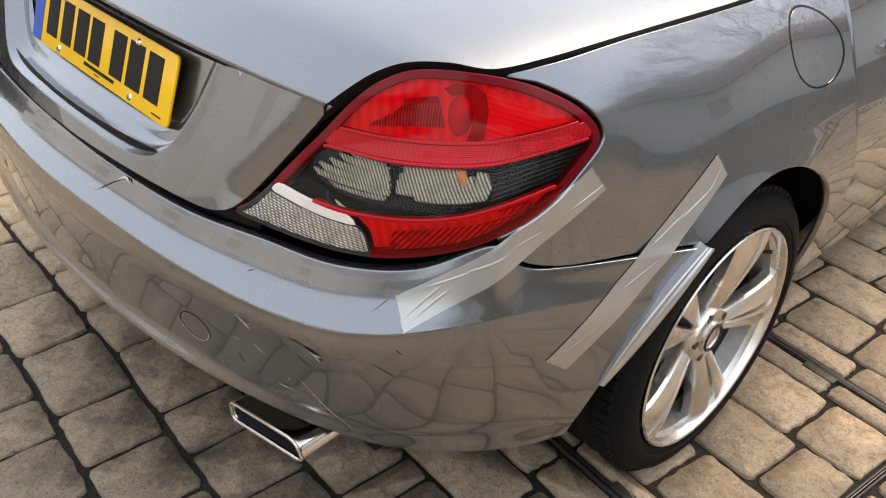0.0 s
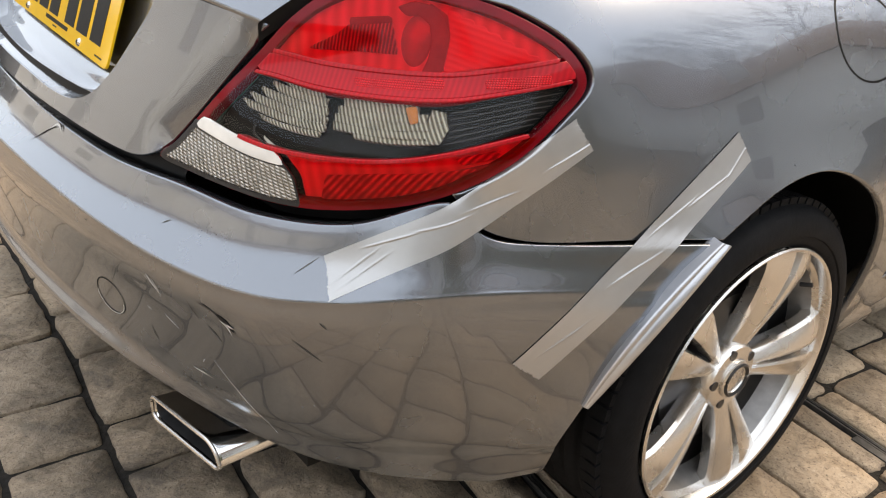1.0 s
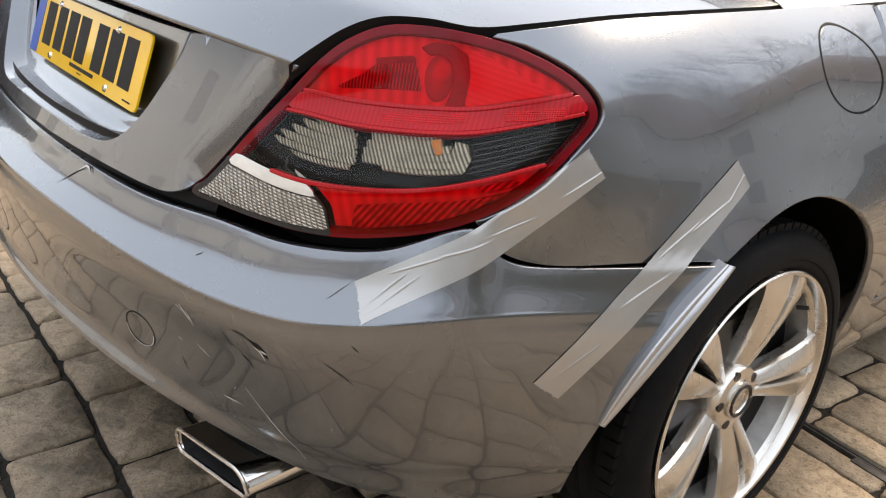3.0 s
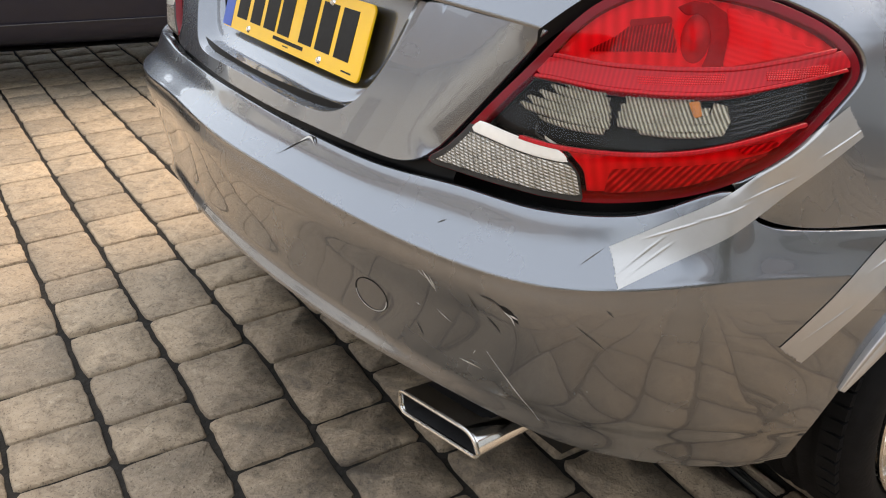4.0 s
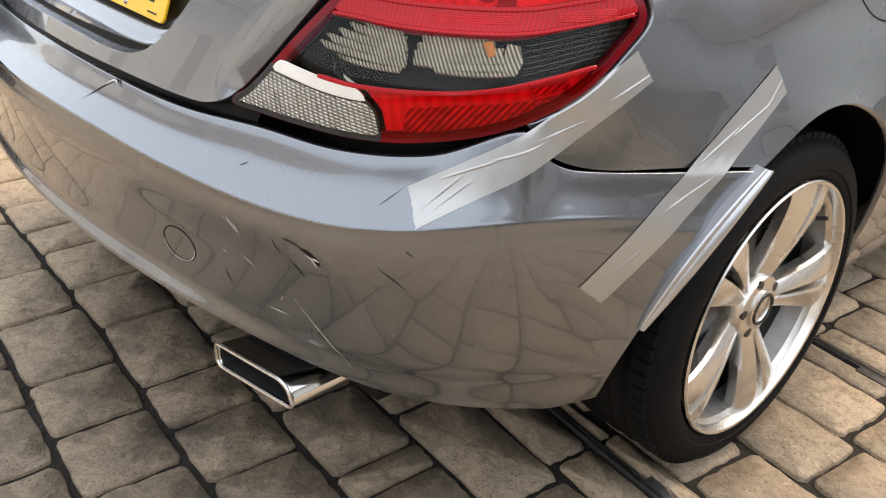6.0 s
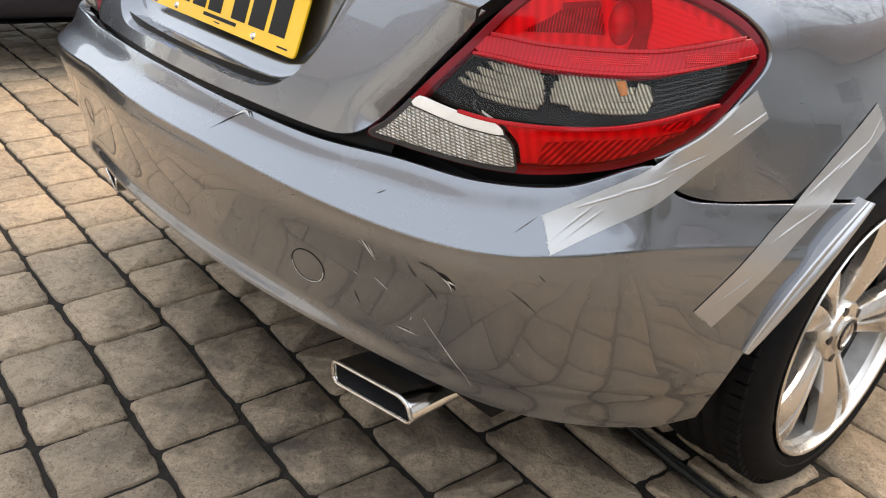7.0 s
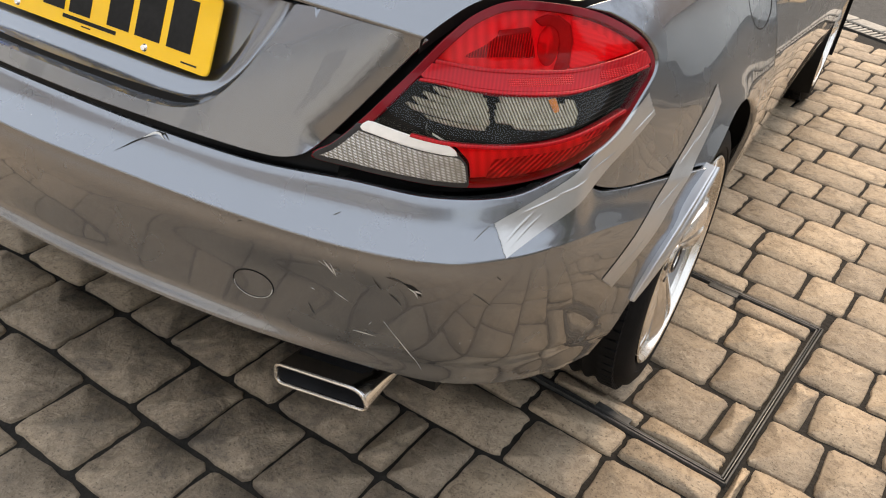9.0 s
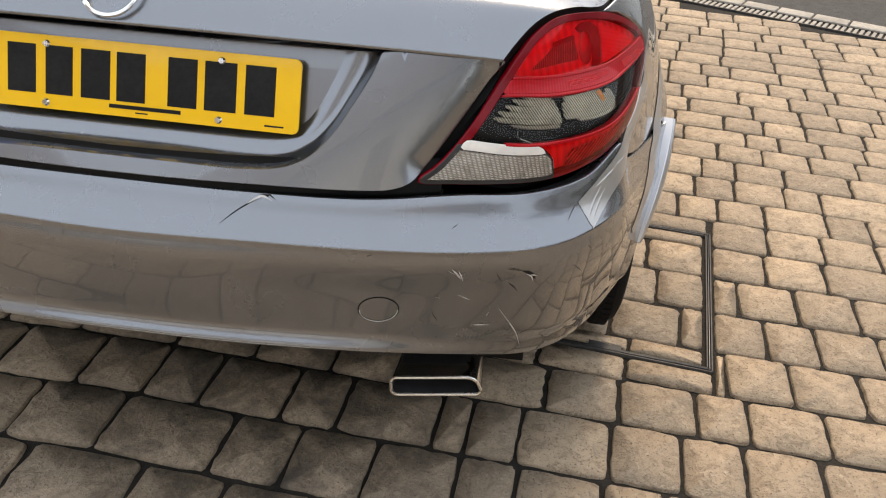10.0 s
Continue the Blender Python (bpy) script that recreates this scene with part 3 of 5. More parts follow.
def tail_lamp(mirror):
    lamp = on_car(patch("tail_lamp", inset(LAMP_AZ, -0.010), skin, DEEP_BLACK, None, "wraparound tail lamp in red, smoked and clear plastic", 0.03, SU, [inset(LAMP_AZ, .001)], rim=0.02, lift=-0.010, mirror=mirror))

    def piece(name, poly, mat, label="", lift=0.0, relief=None, step=0.014, rim=0.004, holes=()):
        ob = patch(name, poly, skin, mat, None, label, step, SU, holes, rim=rim, lift=lift, mirror=mirror, relief=relief)
        ob.parent = lamp
        return ob
    whole = np.array([[-2, 1.0], [3, 1.0]])
    bottom = np.array([[-2, .6], [3, .6]])
    piece("lamp_housing", inset(LAMP_AZ, .002), DEEP_BLACK, "black back of the lamp", -.033, rim=0)
    piece("lens_border", LAMP_AZ, REDDEEP, "deep red lens border", 0.0, rim=.014, holes=[inset(LAMP_AZ, .0085)])
    # brake light: a red lens over a satin bowl
    up = between(inset(LAMP_AZ, .0088), whole, DIV0)
    lim = inset(up, .003)
    piece("brake_lens", up, REDLENS, "translucent red brake light lens", .001, rim=0)
    piece("reflector_bowl", up, BOWL, "satin reflector behind the brake lens", -.009, rim=0)

    def field(name, pts, mat, label, lift, relief=None):
        p = resample(np.array(pts, float), .003, SU)
        p = p[inside(lim, p)]
        if len(p) > 7:
            piece(name, p, mat, label, lift, relief, .008, .003)
    field("inner_moulding", [(.66, .93), (.645, .885), (.690, .868), (.700, .846), (.692, .814), (.80, .8185), (.96, .820), (.96, .93)], SHADE, "darkened area above the stepped field", -.007)
    stair = [(.690, .8727)]
    for k in range(9):
        u, v = .707 + .0225 * k, .8717 - .0061 * k - .00008 * k * k
        stair += [(u, v), (u + .002, v - .0050)]
    field("bright_field", stair + [(.895, .8180), (.80, .8190), (.710, .8135), (.694, .8160), (.699, .8472)], FIELD, "bright stepped reflector field", -.003)
    field("bulb_dome", [(.612, .8740), (.634, .8800), (.662, .8770), (.682, .8662), (.696, .8472), (.691, .8155), (.660, .8122), (.668, .8250), (.671, .8430), (.664, .8600), (.645, .8690), (.626, .8670)], SHADE, "shaded rim of the bulb dome", -.006)
    a = np.linspace(0, math.tau, 36, endpoint=False)
    uc, vc = .645, .8430
    field("bulb", np.stack([uc + .022 * np.cos(a), vc + .024 * np.sin(a)], 1), GLOBE, "round bulb behind the lens", -.0088,
          lambda uv: .0075 * np.sqrt(np.clip(1 - ((uv[:, 0] - uc) / .0222) ** 2 - ((uv[:, 1] - vc) / .0242) ** 2, 0, 1)))
    field("rib_block", [(.480, .8250), (.520, .8405), (.540, .8530), (.603, .8589), (.617, .8288), (.560, .8285)], COMB, "ribbed reflector block", -.006)
    field("rib_block", [(.541, .8535), (.538, .8590), (.600, .8640), (.604, .8592)], SHADE, "dark ledge over the ribs", -.005)
    # reflex strip
    strip = between(inset(LAMP_AZ, .010), lower_by(DIV0, .003), lower_by(DIV1, -.003))
    piece("reflex_strip", strip, REDMID, "red reflector strip", .0015)
    piece("reflex_prism", [(.561, .8017), (.635, .8033), (.696, .8062), (.698, .7976), (.637, .7946), (.567, .7942)], REDGRID, "red prism reflector", .0024, None, .008, .001)
    piece("reflex_prism", [(.760, .8091), (.805, .8110), (.861, .8145), (.865, .8057), (.807, .8009), (.762, .8002)], REDGRID, "red prism reflector", .0024, None, .008, .001)
    # smoked band: curved rows of silver reflectors deep behind it
    dark = between(inset(LAMP_AZ, .0088), DIV1, DIV2)
    piece("smoked_band", dark, SMOKELENS, "smoked indicator lens", .001, rim=0)
    piece("dark_recess", dark, DEEP_BLACK, "dark recess of the indicator", -.018, rim=0)
    rows = [(.446, .519, .7912, .7858, .0056), (.430, .527, .7848, .7782, .0060), (.412, .532, .7775, .7706, .0060), (.394, .535, .7702, .7634, .0058), (.384, .536, .7626, .7566, .0050), (.420, .530, .7530, .7500, .0030),
            (.566, .655, .7872, .7860, .0036), (.552, .668, .7815, .7806, .0054), (.547, .682, .7745, .7740, .0056), (.545, .690, .7678, .7668, .0056), (.546, .704, .7610, .7596, .0050), (.58, .707, .7545, .7530, .0032)]
    for k, (u0, u1, v0, v1, th) in enumerate(rows):
        f = np.linspace(0, 1, 14)
        first = k < 6
        us, vs = u0 + (u1 - u0) * f, v0 + (v1 - v0) * f - .0016 * (1 - (2 * f - 1) ** 2)
        lo = np.stack([us + (.010 if first else .004) * (1 - f), vs - th * .60], 1)
        hi = np.stack([us - (.004 if first else 0) * (1 - f), vs + th * .60], 1)
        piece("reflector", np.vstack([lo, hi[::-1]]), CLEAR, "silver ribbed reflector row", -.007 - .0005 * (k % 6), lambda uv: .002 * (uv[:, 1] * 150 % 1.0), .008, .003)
    piece("bulb_glow", [(.650, .7810), (.663, .7825), (.670, .7700), (.661, .7685)], AMBER, "amber bulb seen through the lens", -.004, None, .006, .001)
    piece("reflector", [(.689, .7817), (.708, .7790), (.716, .7651), (.708, .7505), (.690, .7530), (.686, .7708)], CLEAR, "silver reflector end", -.008, None, .006, .001)
    for k in range(8):
        f = (k + 0.7) / 8.4
        us = np.linspace(.715, .93, 24)
        bot, topv = np.interp(us, DIV2[:, 0], DIV2[:, 1]), np.interp(us, DIV1[:, 0], DIV1[:, 1])
        mid = bot + (topv - bot) * f
        ok = inside(inset(dark, .006), np.stack([us, mid], 1))
        us, mid = us[ok], mid[ok]
        if len(us) > 3:
            piece("lens_line", np.vstack([np.stack([us, mid - .0006], 1), np.stack([us, mid + .0006], 1)[::-1]]), STEEL, "", -.004, None, .008, 0)
    # lower part: clear inner corner ends on a slanting line, fog light outside it
    low = between(inset(LAMP_AZ, .005), lower_by(DIV2, .003), bottom)
    cut = az([(.61, .070, .735), (.645, .083, .720), (.664, .092, .700), (.672, .096, .660)])
    ucut = np.interp(low[:, 1], cut[::-1, 1], cut[::-1, 0])
    lowr = low.copy()
    lowr[:, 0] = np.maximum(low[:, 0], ucut)
    piece("fog_lens", lowr, REDLENS, "red fog light lens", .0012, rim=0)
    piece("fog_bowl", inset(lowr, .002), BOWL, "satin reflector behind the fog lens", -.010, rim=0)
    piece("fog_shelf", np.vstack([lower_by(DIV2[(DIV2[:, 0] > .56) & (DIV2[:, 0] < .80)], .026), lower_by(DIV2[(DIV2[:, 0] > .56) & (DIV2[:, 0] < .80)], .0295)[::-1]]), SHADE, "dark step across the fog reflector", -.006, None, .008, .004)
    piece("fog_reflector", [(.545, .6790), (.552, .7060), (.62, .7130), (.70, .7160), (.765, .7200), (.72, .7030), (.66, .6890), (.60, .6780)], STREAK, "bright streaked fog reflector", -.005, None, .008, .001)
    piece("fog_reflector", [(.735, .7330), (.790, .7385), (.800, .7330), (.745, .7265)], STREAK, "small streaked reflector", -.004, None, .008, .001)
    lowl = low.copy()
    lowl[:, 0] = np.minimum(low[:, 0], ucut - .002)
    piece("pearl_strip", between(lowl, lower_by(DIV2, .002), lower_by(DIV2, .016)), PEARL, "frosted white lens strip", .0018)
    clear = clip_above(lowl, lower_by(DIV2, .017), False)
    edge = between(inset(LAMP_AZ, .0006), lower_by(DIV2, .010), bottom)
    edge[:, 0] = np.minimum(edge[:, 0], np.interp(edge[:, 1], cut[::-1, 1], cut[::-1, 0]) - .002)
    piece("lens_surround", edge, DARKPL, "black edge of the clear lens", .0009, rim=.002, holes=[inset(clear, .0012)])
    piece("reversing_lens", clear, CLEARLENS, "clear ribbed reversing light lens", .0014, rim=0)
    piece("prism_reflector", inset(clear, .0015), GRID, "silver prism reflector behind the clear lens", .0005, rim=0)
    # dividers reach down into the lamp
    for ln, d in ((DIV1, .0008), (lower_by(DIV2, .0015), .0012), (DIV0, .0012)):
        us = np.linspace(.40, .90, 40)
        v = np.interp(us, ln[:, 0], ln[:, 1])
        ok = inside(inset(LAMP_AZ, .008), np.stack([us, v], 1))
        us, v = us[ok], v[ok]
        piece("lens_seam", np.vstack([np.stack([us, v - d], 1), np.stack([us, v + d], 1)[::-1]]), REDMID, "", .0030, None, .008, .014)
    return lamp


tail_lamp(False)
tail_lamp(True)

# ---- boot lid: lower face with plate recess, upper face and deck ----
def lid_face(x, z):
    x, z = np.asarray(x, float), np.asarray(z, float)
    k = (z - .67) / .18
    x2 = x * x
    return np.stack([x, -.055 + (z - .67) * .47 + (.28 - .16 * k) * x2 + (.1 + .23 * k) * x2 * x2, z], -1)


def mirrored(line):
    """A line from the car's middle outwards, carried over to the other side."""
    a = np.array(line, float)
    return np.vstack([a[:0:-1] * ([-1] + [1] * (a.shape[1] - 1)), a])


CREASE = [(0, .862), (.2, .861), (.4, .856), (.50, .849), (.578, .843)]
LIDSIDE = [(.578, .843), (.560, .818), (.532, .775), (.500, .727), (.474, .692), (.455, .672), (.425, .662), (.38, .661), (.30, .664), (.2, .667), (0, .669)]
RECESS = [(0, .690), (.1, .689), (.2, .686), (.262, .690), (.305, .708), (.338, .742), (.365, .785), (.386, .822), (.399, .8535)]
half = np.vstack([curve(CREASE, 6), curve(LIDSIDE, 5)[1:-1]])
lid_outline = np.vstack([half, (half * [-1, 1])[::-1]])
rec = curve(RECESS, 6)
rec_full = mirrored(rec)
# the recess is open upwards to the crease: cut it out of the outline
cr = curve(CREASE, 6)
outer = np.vstack([cr[cr[:, 0] > .40], curve(LIDSIDE, 5)[1:-1]])
lid_outline = np.vstack([rec_full, outer, (outer * [-1, 1])[::-1]])
lid_fold = np.vstack([curve(LIDSIDE[1:5], 4), curve(LIDSIDE[1:5], 4)[::-1]])


def lid_bend(uv):
    """The lid turns in along the lamp, past a soft crease."""
    d = np.minimum(edge_gap(lid_fold, uv), edge_gap(lid_fold * [-1, 1], uv))
    return -.010 * np.clip(1 - d / .034, 0, 1) ** 1.3


lid = on_car(patch("boot_lid", lid_outline, lid_face, PAINT, None, "boot lid with recessed plate panel", 0.012, 1.0, rim=0.012, relief=lid_bend))
PLATE_T = 0.363


def floor_y(z):
    return .036 + (z - .727) * PLATE_T


def sub(ob, owner):
    ob.parent = owner
    return ob


INNER = [(0, .722), (.1, .722), (.2, .721), (.25, .724), (.283, .738), (.305, .765), (.322, .798), (.334, .826), (.344, .8535)]
inn = mirrored(curve(INNER, 6))
o3 = lid_face(rec_full[:, 0], rec_full[:, 1])
i3 = np.stack([inn[:, 0], floor_y(inn[:, 1]), inn[:, 1]], 1)
mid_a = o3 * .93 + i3 * .07 + [0, .010, 0]
mid_b = o3 * .62 + i3 * .38 + [0, .014, -.005]
mid_c = o3 * .25 + i3 * .75 + [0, .003, -.003]
wall = np.array([curve(np.array([o3[j], mid_a[j], mid_b[j], mid_c[j], i3[j]]), 5) for j in range(len(o3))])
sub(sheet("recess_wall", wall, PAINT, None, flip=False), lid)
floor_pts = np.array([np.linspace(i3[j] * [1, 0, 0] + [0, floor_y(i3[j][2]), i3[j][2]], [i3[j][0], floor_y(.8535), .8535], 6) for j in range(len(i3))])
sub(sheet("recess_floor", floor_pts, PAINT, None), lid)
top_x = np.linspace(-.40, .40, 41)
roof = np.array([[(x, lid_face(x, .853)[1] + .002, .8525 + .006 * (1 - (x / .4) ** 2)), (x, floor_y(.853) + .004, .8525)] for x in top_x])
sub(sheet("recess_top", roof, PAINT, None), lid)

# upper lid, from the crease up and over into the deck
EDGE = curve([(.572, .098, .843), (.590, .124, .866), (.612, .151, .888), (.640, .180, .902), (.675, .218, .903), (.714, .258, .897), (.736, .332, .901), (.751, .440, .906), (.759, .591, .906), (.763, .745, .904), (.758, .815, .905), (.730, .838, .908)], 5)
MID = curve([(0, .036, .866), (0, .058, .890), (0, .085, .915), (0, .115, .935), (0, .16, .950), (0, .24, .962), (0, .34, .968), (0, .453, .972), (0, .603, .975), (0, .755, .976), (0, .82, .976), (0, .845, .976)], 5)
us = np.sin(np.linspace(-1, 1, 61) * math.pi / 2)
up = []
for e, m in zip(EDGE, MID):
    a = np.abs(us)
    row = np.stack([us * e[0], m[1] + (e[1] - m[1]) * (.45 * a ** 2 + .55 * a ** 4), m[2] + (e[2] - m[2]) * (.5 * a ** 2 + .5 * a ** 5)], 1)
    up.append(row)
up = np.array(up)
low_row = up[0] + [0, .014, -.006]
side_l, side_r = up[:, :1] + [[0, 0.0, -.014]], up[:, -1:] + [[0, 0.0, -.014]]
full = np.concatenate([low_row[None], up])
upper = sub(sheet("upper_lid", full, PAINT, None), lid)
# Flanges coloured black, standing for the shade inside the lid gap.
for e, s in ((up[:, 0], 1), (up[:, -1], -1)):
    flange = np.stack([e + [s * .0012, .0005, -.0012], e + [s * .002, .001, -.006], e + [s * .004, .002, -.022]], 1)
    sub(sheet("lid_flange", flange, DEEP_BLACK, None, "lid edge flange, blackened for the gap's shade"), lid)
bodyshell += [lid, upper]

# black backing added below and behind the lid edges, for the shade in the gaps
gap_lo = np.array([[(x, lid_face(x, .66)[1] + d, z) for d, z in ((.030, .700), (.022, .672), (.012, .652), (.014, .640), (.05, .636))] for x in np.linspace(-.50, .50, 51)])
on_car(sheet("boot_seal", gap_lo, DEEP_BLACK, None, flip=True))
back = np.array([[(x * s, y + .012, z - .012) for s in np.linspace(-1, 1, 21)] for x, y, z in curve([(.46, .05, .67), (.56, .10, .80), (.60, .14, .86), (.66, .22, .893), (.70, .28, .893), (.735, .45, .895), (.745, .9, .893), (.76, 1.3, .89)], 4)])
on_car(sheet("boot_gutter", back, DEEP_BLACK, None))

# badge: plain chrome ring
bm = bmesh.new()
bc, tilt = Vector((-.012, .062, .912)), radians(-38)
ring = [bc + Vector((.044 * math.cos(a), .044 * math.sin(a) * math.sin(radians(38)), .044 * math.sin(a) * math.cos(radians(38)))) for a in np.linspace(0, math.tau, 48, endpoint=False)]
tube(bm, ring, .0035, 8, True)
tube(bm, [bc + Vector((0, .012, -.004)), bc + Vector((0, .004, .0))], .006, 8)
sub(part("badge_ring", bm, CHROME, None, "plain chrome ring badge"), lid)

# ---- number plate, its lettering as plain bars ----
PN = Vector((0, -1, PLATE_T)).normalized()
PU = Vector((0, PLATE_T, 1)).normalized()
PC = Vector((.016, .0385, .778))


def plate_box(bm, cx, cz, w, h, d0, d1, bevel=0.0):
    m = Matrix((( 1, 0, 0, 0), (0, 0, 0, 0), (0, 0, 0, 0), (0, 0, 0, 1)))
    m = Matrix.Translation(PC) @ Matrix((Vector((1, 0, 0)), PU, PN)).transposed().to_4x4()
    box(bm, (cx - w / 2, cz - h / 2, d0), (cx + w / 2, cz + h / 2, d1), m, bevel)


bm = bmesh.new()
outline = []
for sx, sz, a0 in ((1, 1, 0), (-1, 1, 90), (-1, -1, 180), (1, -1, 270)):
    outline += [(sx * .253 + .010 * math.cos(radians(a0 + q)), sz * .046 + .010 * math.sin(radians(a0 + q))) for q in (0, 22, 45, 68, 90)]
loops = [[bm.verts.new(PC + Vector((x * k, 0, 0)) + PU * z * k + PN * d) for x, z in outline] for k, d in ((1, .001), (1, .0038), (.997, .0045))]
for lo, hi in zip(loops, loops[1:]):
    for q in range(len(outline)):
        bm.faces.new((lo[q], lo[(q + 1) % len(outline)], hi[(q + 1) % len(outline)], hi[q]))
bm.faces.new(loops[-1])
bm.faces.new(loops[0][::-1])
plate = on_car(part("number_plate", bm, YELLOW, None, "yellow number plate, worn black lettering as bars"))
bm = bmesh.new()
plate_box(bm, -.242, 0, .040, .108, .0046, .0052)
sub(part("plate_band", bm, BLUE, None, "blue band at the plate's end"), plate)
for k, (x, w) in enumerate([(-.180, .046), (-.119, .044), (-.060, .047), (-.003, .046), (.079, .046), (.139, .050), (.201, .047)]):
    bm = bmesh.new()
    plate_box(bm, x, .004, w, .074, .0046, .0051)
    sub(part("plate_bar", bm, INK, None, "plain black bar"), plate)
for x, z, w, h in ((.02, -.041, .115, .006), (.015, -.0485, .02, .002), (.225, -.047, .030, .0025)):
    bm = bmesh.new()
    plate_box(bm, x, z, w, h, .0046, .005)
    sub(part("plate_bar", bm, INK, None, "thin printed bar"), plate)
for x, z in ((-.140, .043), (.139, .043), (-.141, -.046), (.137, -.046)):
    bm = bmesh.new()
    m = Matrix.Translation(PC) @ Matrix((Vector((1, 0, 0)), PU, PN)).transposed().to_4x4() @ Matrix.Translation((x, z, .006))
    bmesh.ops.create_cone(bm, cap_ends=True, segments=16, radius1=.0062, radius2=.004, depth=.003, matrix=m)
    box(bm, (-.004, -.0007, .001), (.004, .0007, .0022), m)
    box(bm, (-.0007, -.004, .001), (.0007, .004, .0022), m)
    sub(part("plate_screw", bm, CHROME, None, "cross-head screw"), plate)

# ---- rear bumper ----
BUMPER = [
    [(0, -.06, .412), (.2, -.052, .407), (.4, -.016, .392), (.55, .040, .360), (.635, .115, .313), (.69, .190, .283), (.73, .258, .263), (.75, .30, .253), (.765, .328, .248), (.79, .37, .253)],
    [(0, -.114, .413), (.2, -.103, .408), (.4, -.066, .393), (.56, .002, .360), (.655, .085, .313), (.715, .165, .283), (.755, .235, .265), (.775, .28, .256), (.790, .312, .251), (.822, .372, .262)],
    [(0, -.103, .45), (.2, -.092, .447), (.41, -.054, .435), (.575, .001, .415), (.68, .064, .395), (.745, .14, .380), (.79, .225, .370), (.815, .285, .362), (.833, .325, .358), (.857, .364, .357)],
    [(0, -.108, .51), (.2, -.096, .51), (.42, -.056, .50), (.585, -.012, .503), (.69, .034, .50), (.758, .11, .495), (.802, .19, .49), (.824, .25, .485), (.843, .31, .48), (.886, .435, .503)],
    [(0, -.103, .597), (.2, -.093, .597), (.41, -.066, .590), (.57, -.027, .584), (.68, .022, .583), (.75, .09, .586), (.798, .172, .588), (.819, .245, .582), (.840, .317, .573), (.893, .483, .552)],
    [(0, -.078, .636), (.2, -.070, .634), (.40, -.046, .629), (.55, -.008, .630), (.662, .036, .630), (.738, .106, .634), (.790, .193, .640), (.809, .25, .618), (.833, .322, .603), (.899, .517, .582)],
    [(0, -.050, .655), (.2, -.044, .653), (.385, -.022, .650), (.53, .015, .656), (.64, .056, .653), (.725, .124, .660), (.780, .210, .688), (.797, .252, .644), (.824, .325, .626), (.904, .546, .604)],
    [(0, -.030, .648), (.2, -.026, .646), (.38, -.004, .643), (.52, .030, .650), (.625, .072, .646), (.705, .138, .652), (.762, .218, .678), (.782, .258, .640), (.81, .332, .622), (.888, .55, .600)],
]
NET = [np.array(r, float) for r in BUMPER]
for k in range(10):  # the shelf runs flat from the ridge, then steepens to the lamp
    w = (.62, .44) if k < 6 else (.40, .34) if k == 6 else (.56, .49)
    NET[5][k] = NET[4][k] + (NET[6][k] - NET[4][k]) * [w[0], w[0], w[1]]
mix_rows = lambda a, b, f: a + (b - a) * f  # noqa: E731
lip = mix_rows(NET[1], NET[2], .52) + (np.array([.30, .80, .31]) - NET[1]) * [.0035, .0035, 0] * np.array([1.2, 1.2, 1.2, 1.1, 1, 1, .9, .8, .6, .2])[:, None]
NET = [NET[0], mix_rows(NET[1], NET[0], .12), mix_rows(NET[1], NET[2], .10)] + [lip] + NET[2:4] + [mix_rows(NET[4], NET[3], .40) + (NET[4] - [.30, .80, 0]) * [.0055, .0055, 0], mix_rows(NET[4], NET[3], .10) + (NET[4] - [.30, .80, 0]) * [.0016, .0016, 0], NET[4], mix_rows(NET[4], NET[5], .22), NET[5]] + [mix_rows(NET[6], NET[5], .18), mix_rows(NET[6], NET[7], .14), NET[7]]
bg = net_surface([mirrored(r) for r in NET], 8, 8)
# pressed-in lip line and a soft dent beside the scrape
for g in bg.reshape(-1, 3):
    d = math.dist(g, (.60, -.02, .548))
    g[1] += .010 * math.exp(-(d / .07) ** 2)
    d = math.dist(g, (.226, -.062, .640))
    g[1] += .005 * math.exp(-(d / .03) ** 2)
bumper = on_car(sheet("rear_bumper", bg, PAINT, None, "silver bumper with scrapes, a chip and a dent", flip=False))
bodyshell.append(bumper)

# outer wheel-arch strips, valance, liners
def arch_strip(mirror):
    def bow(pts):
        p = np.array(pts)
        t = np.r_[0, np.cumsum(np.linalg.norm(np.diff(p, axis=0), axis=1))]
        u = np.linspace(0, t[-1], 40)
        return np.stack([np.polyval(np.polyfit(t, p[:, k], 2), u) for k in range(3)], 1)
    inner = bow([(.869, .379, .402), (.879, .397, .447), (.893, .430, .511), (.902, .469, .557), (.911, .538, .611)])
    outer = bow([(.872, .384, .398), (.886, .410, .442), (.905, .450, .506), (.914, .490, .550), (.916, .548, .606)])
    g = []
    for a, b in zip(inner, outer):
        c = b - a
        g.append([a + [-.020, .006, 0], a + [-.001, .0, 0], a + [.0012, -.0004, .0006], a + c * .22 + [.0014, 0, .0006], a + c * .28 + [.0002, 0, 0], a + c * .36 + [.0014, 0, .0006],
                  a + c * .65 + [.0035, 0, .0015], a + c * .93 + [.0020, 0, .0008], b, b + [-.003, .004, -.003], b + [-.022, .010, -.010]])
    g = np.array(g)
    if mirror:
        g = g * [-1, 1, 1]
    return on_car(sheet("arch_trim", g, TRIM, None, "satin wheel-arch edge strip, paler for the sky's light on it", flip=mirror))


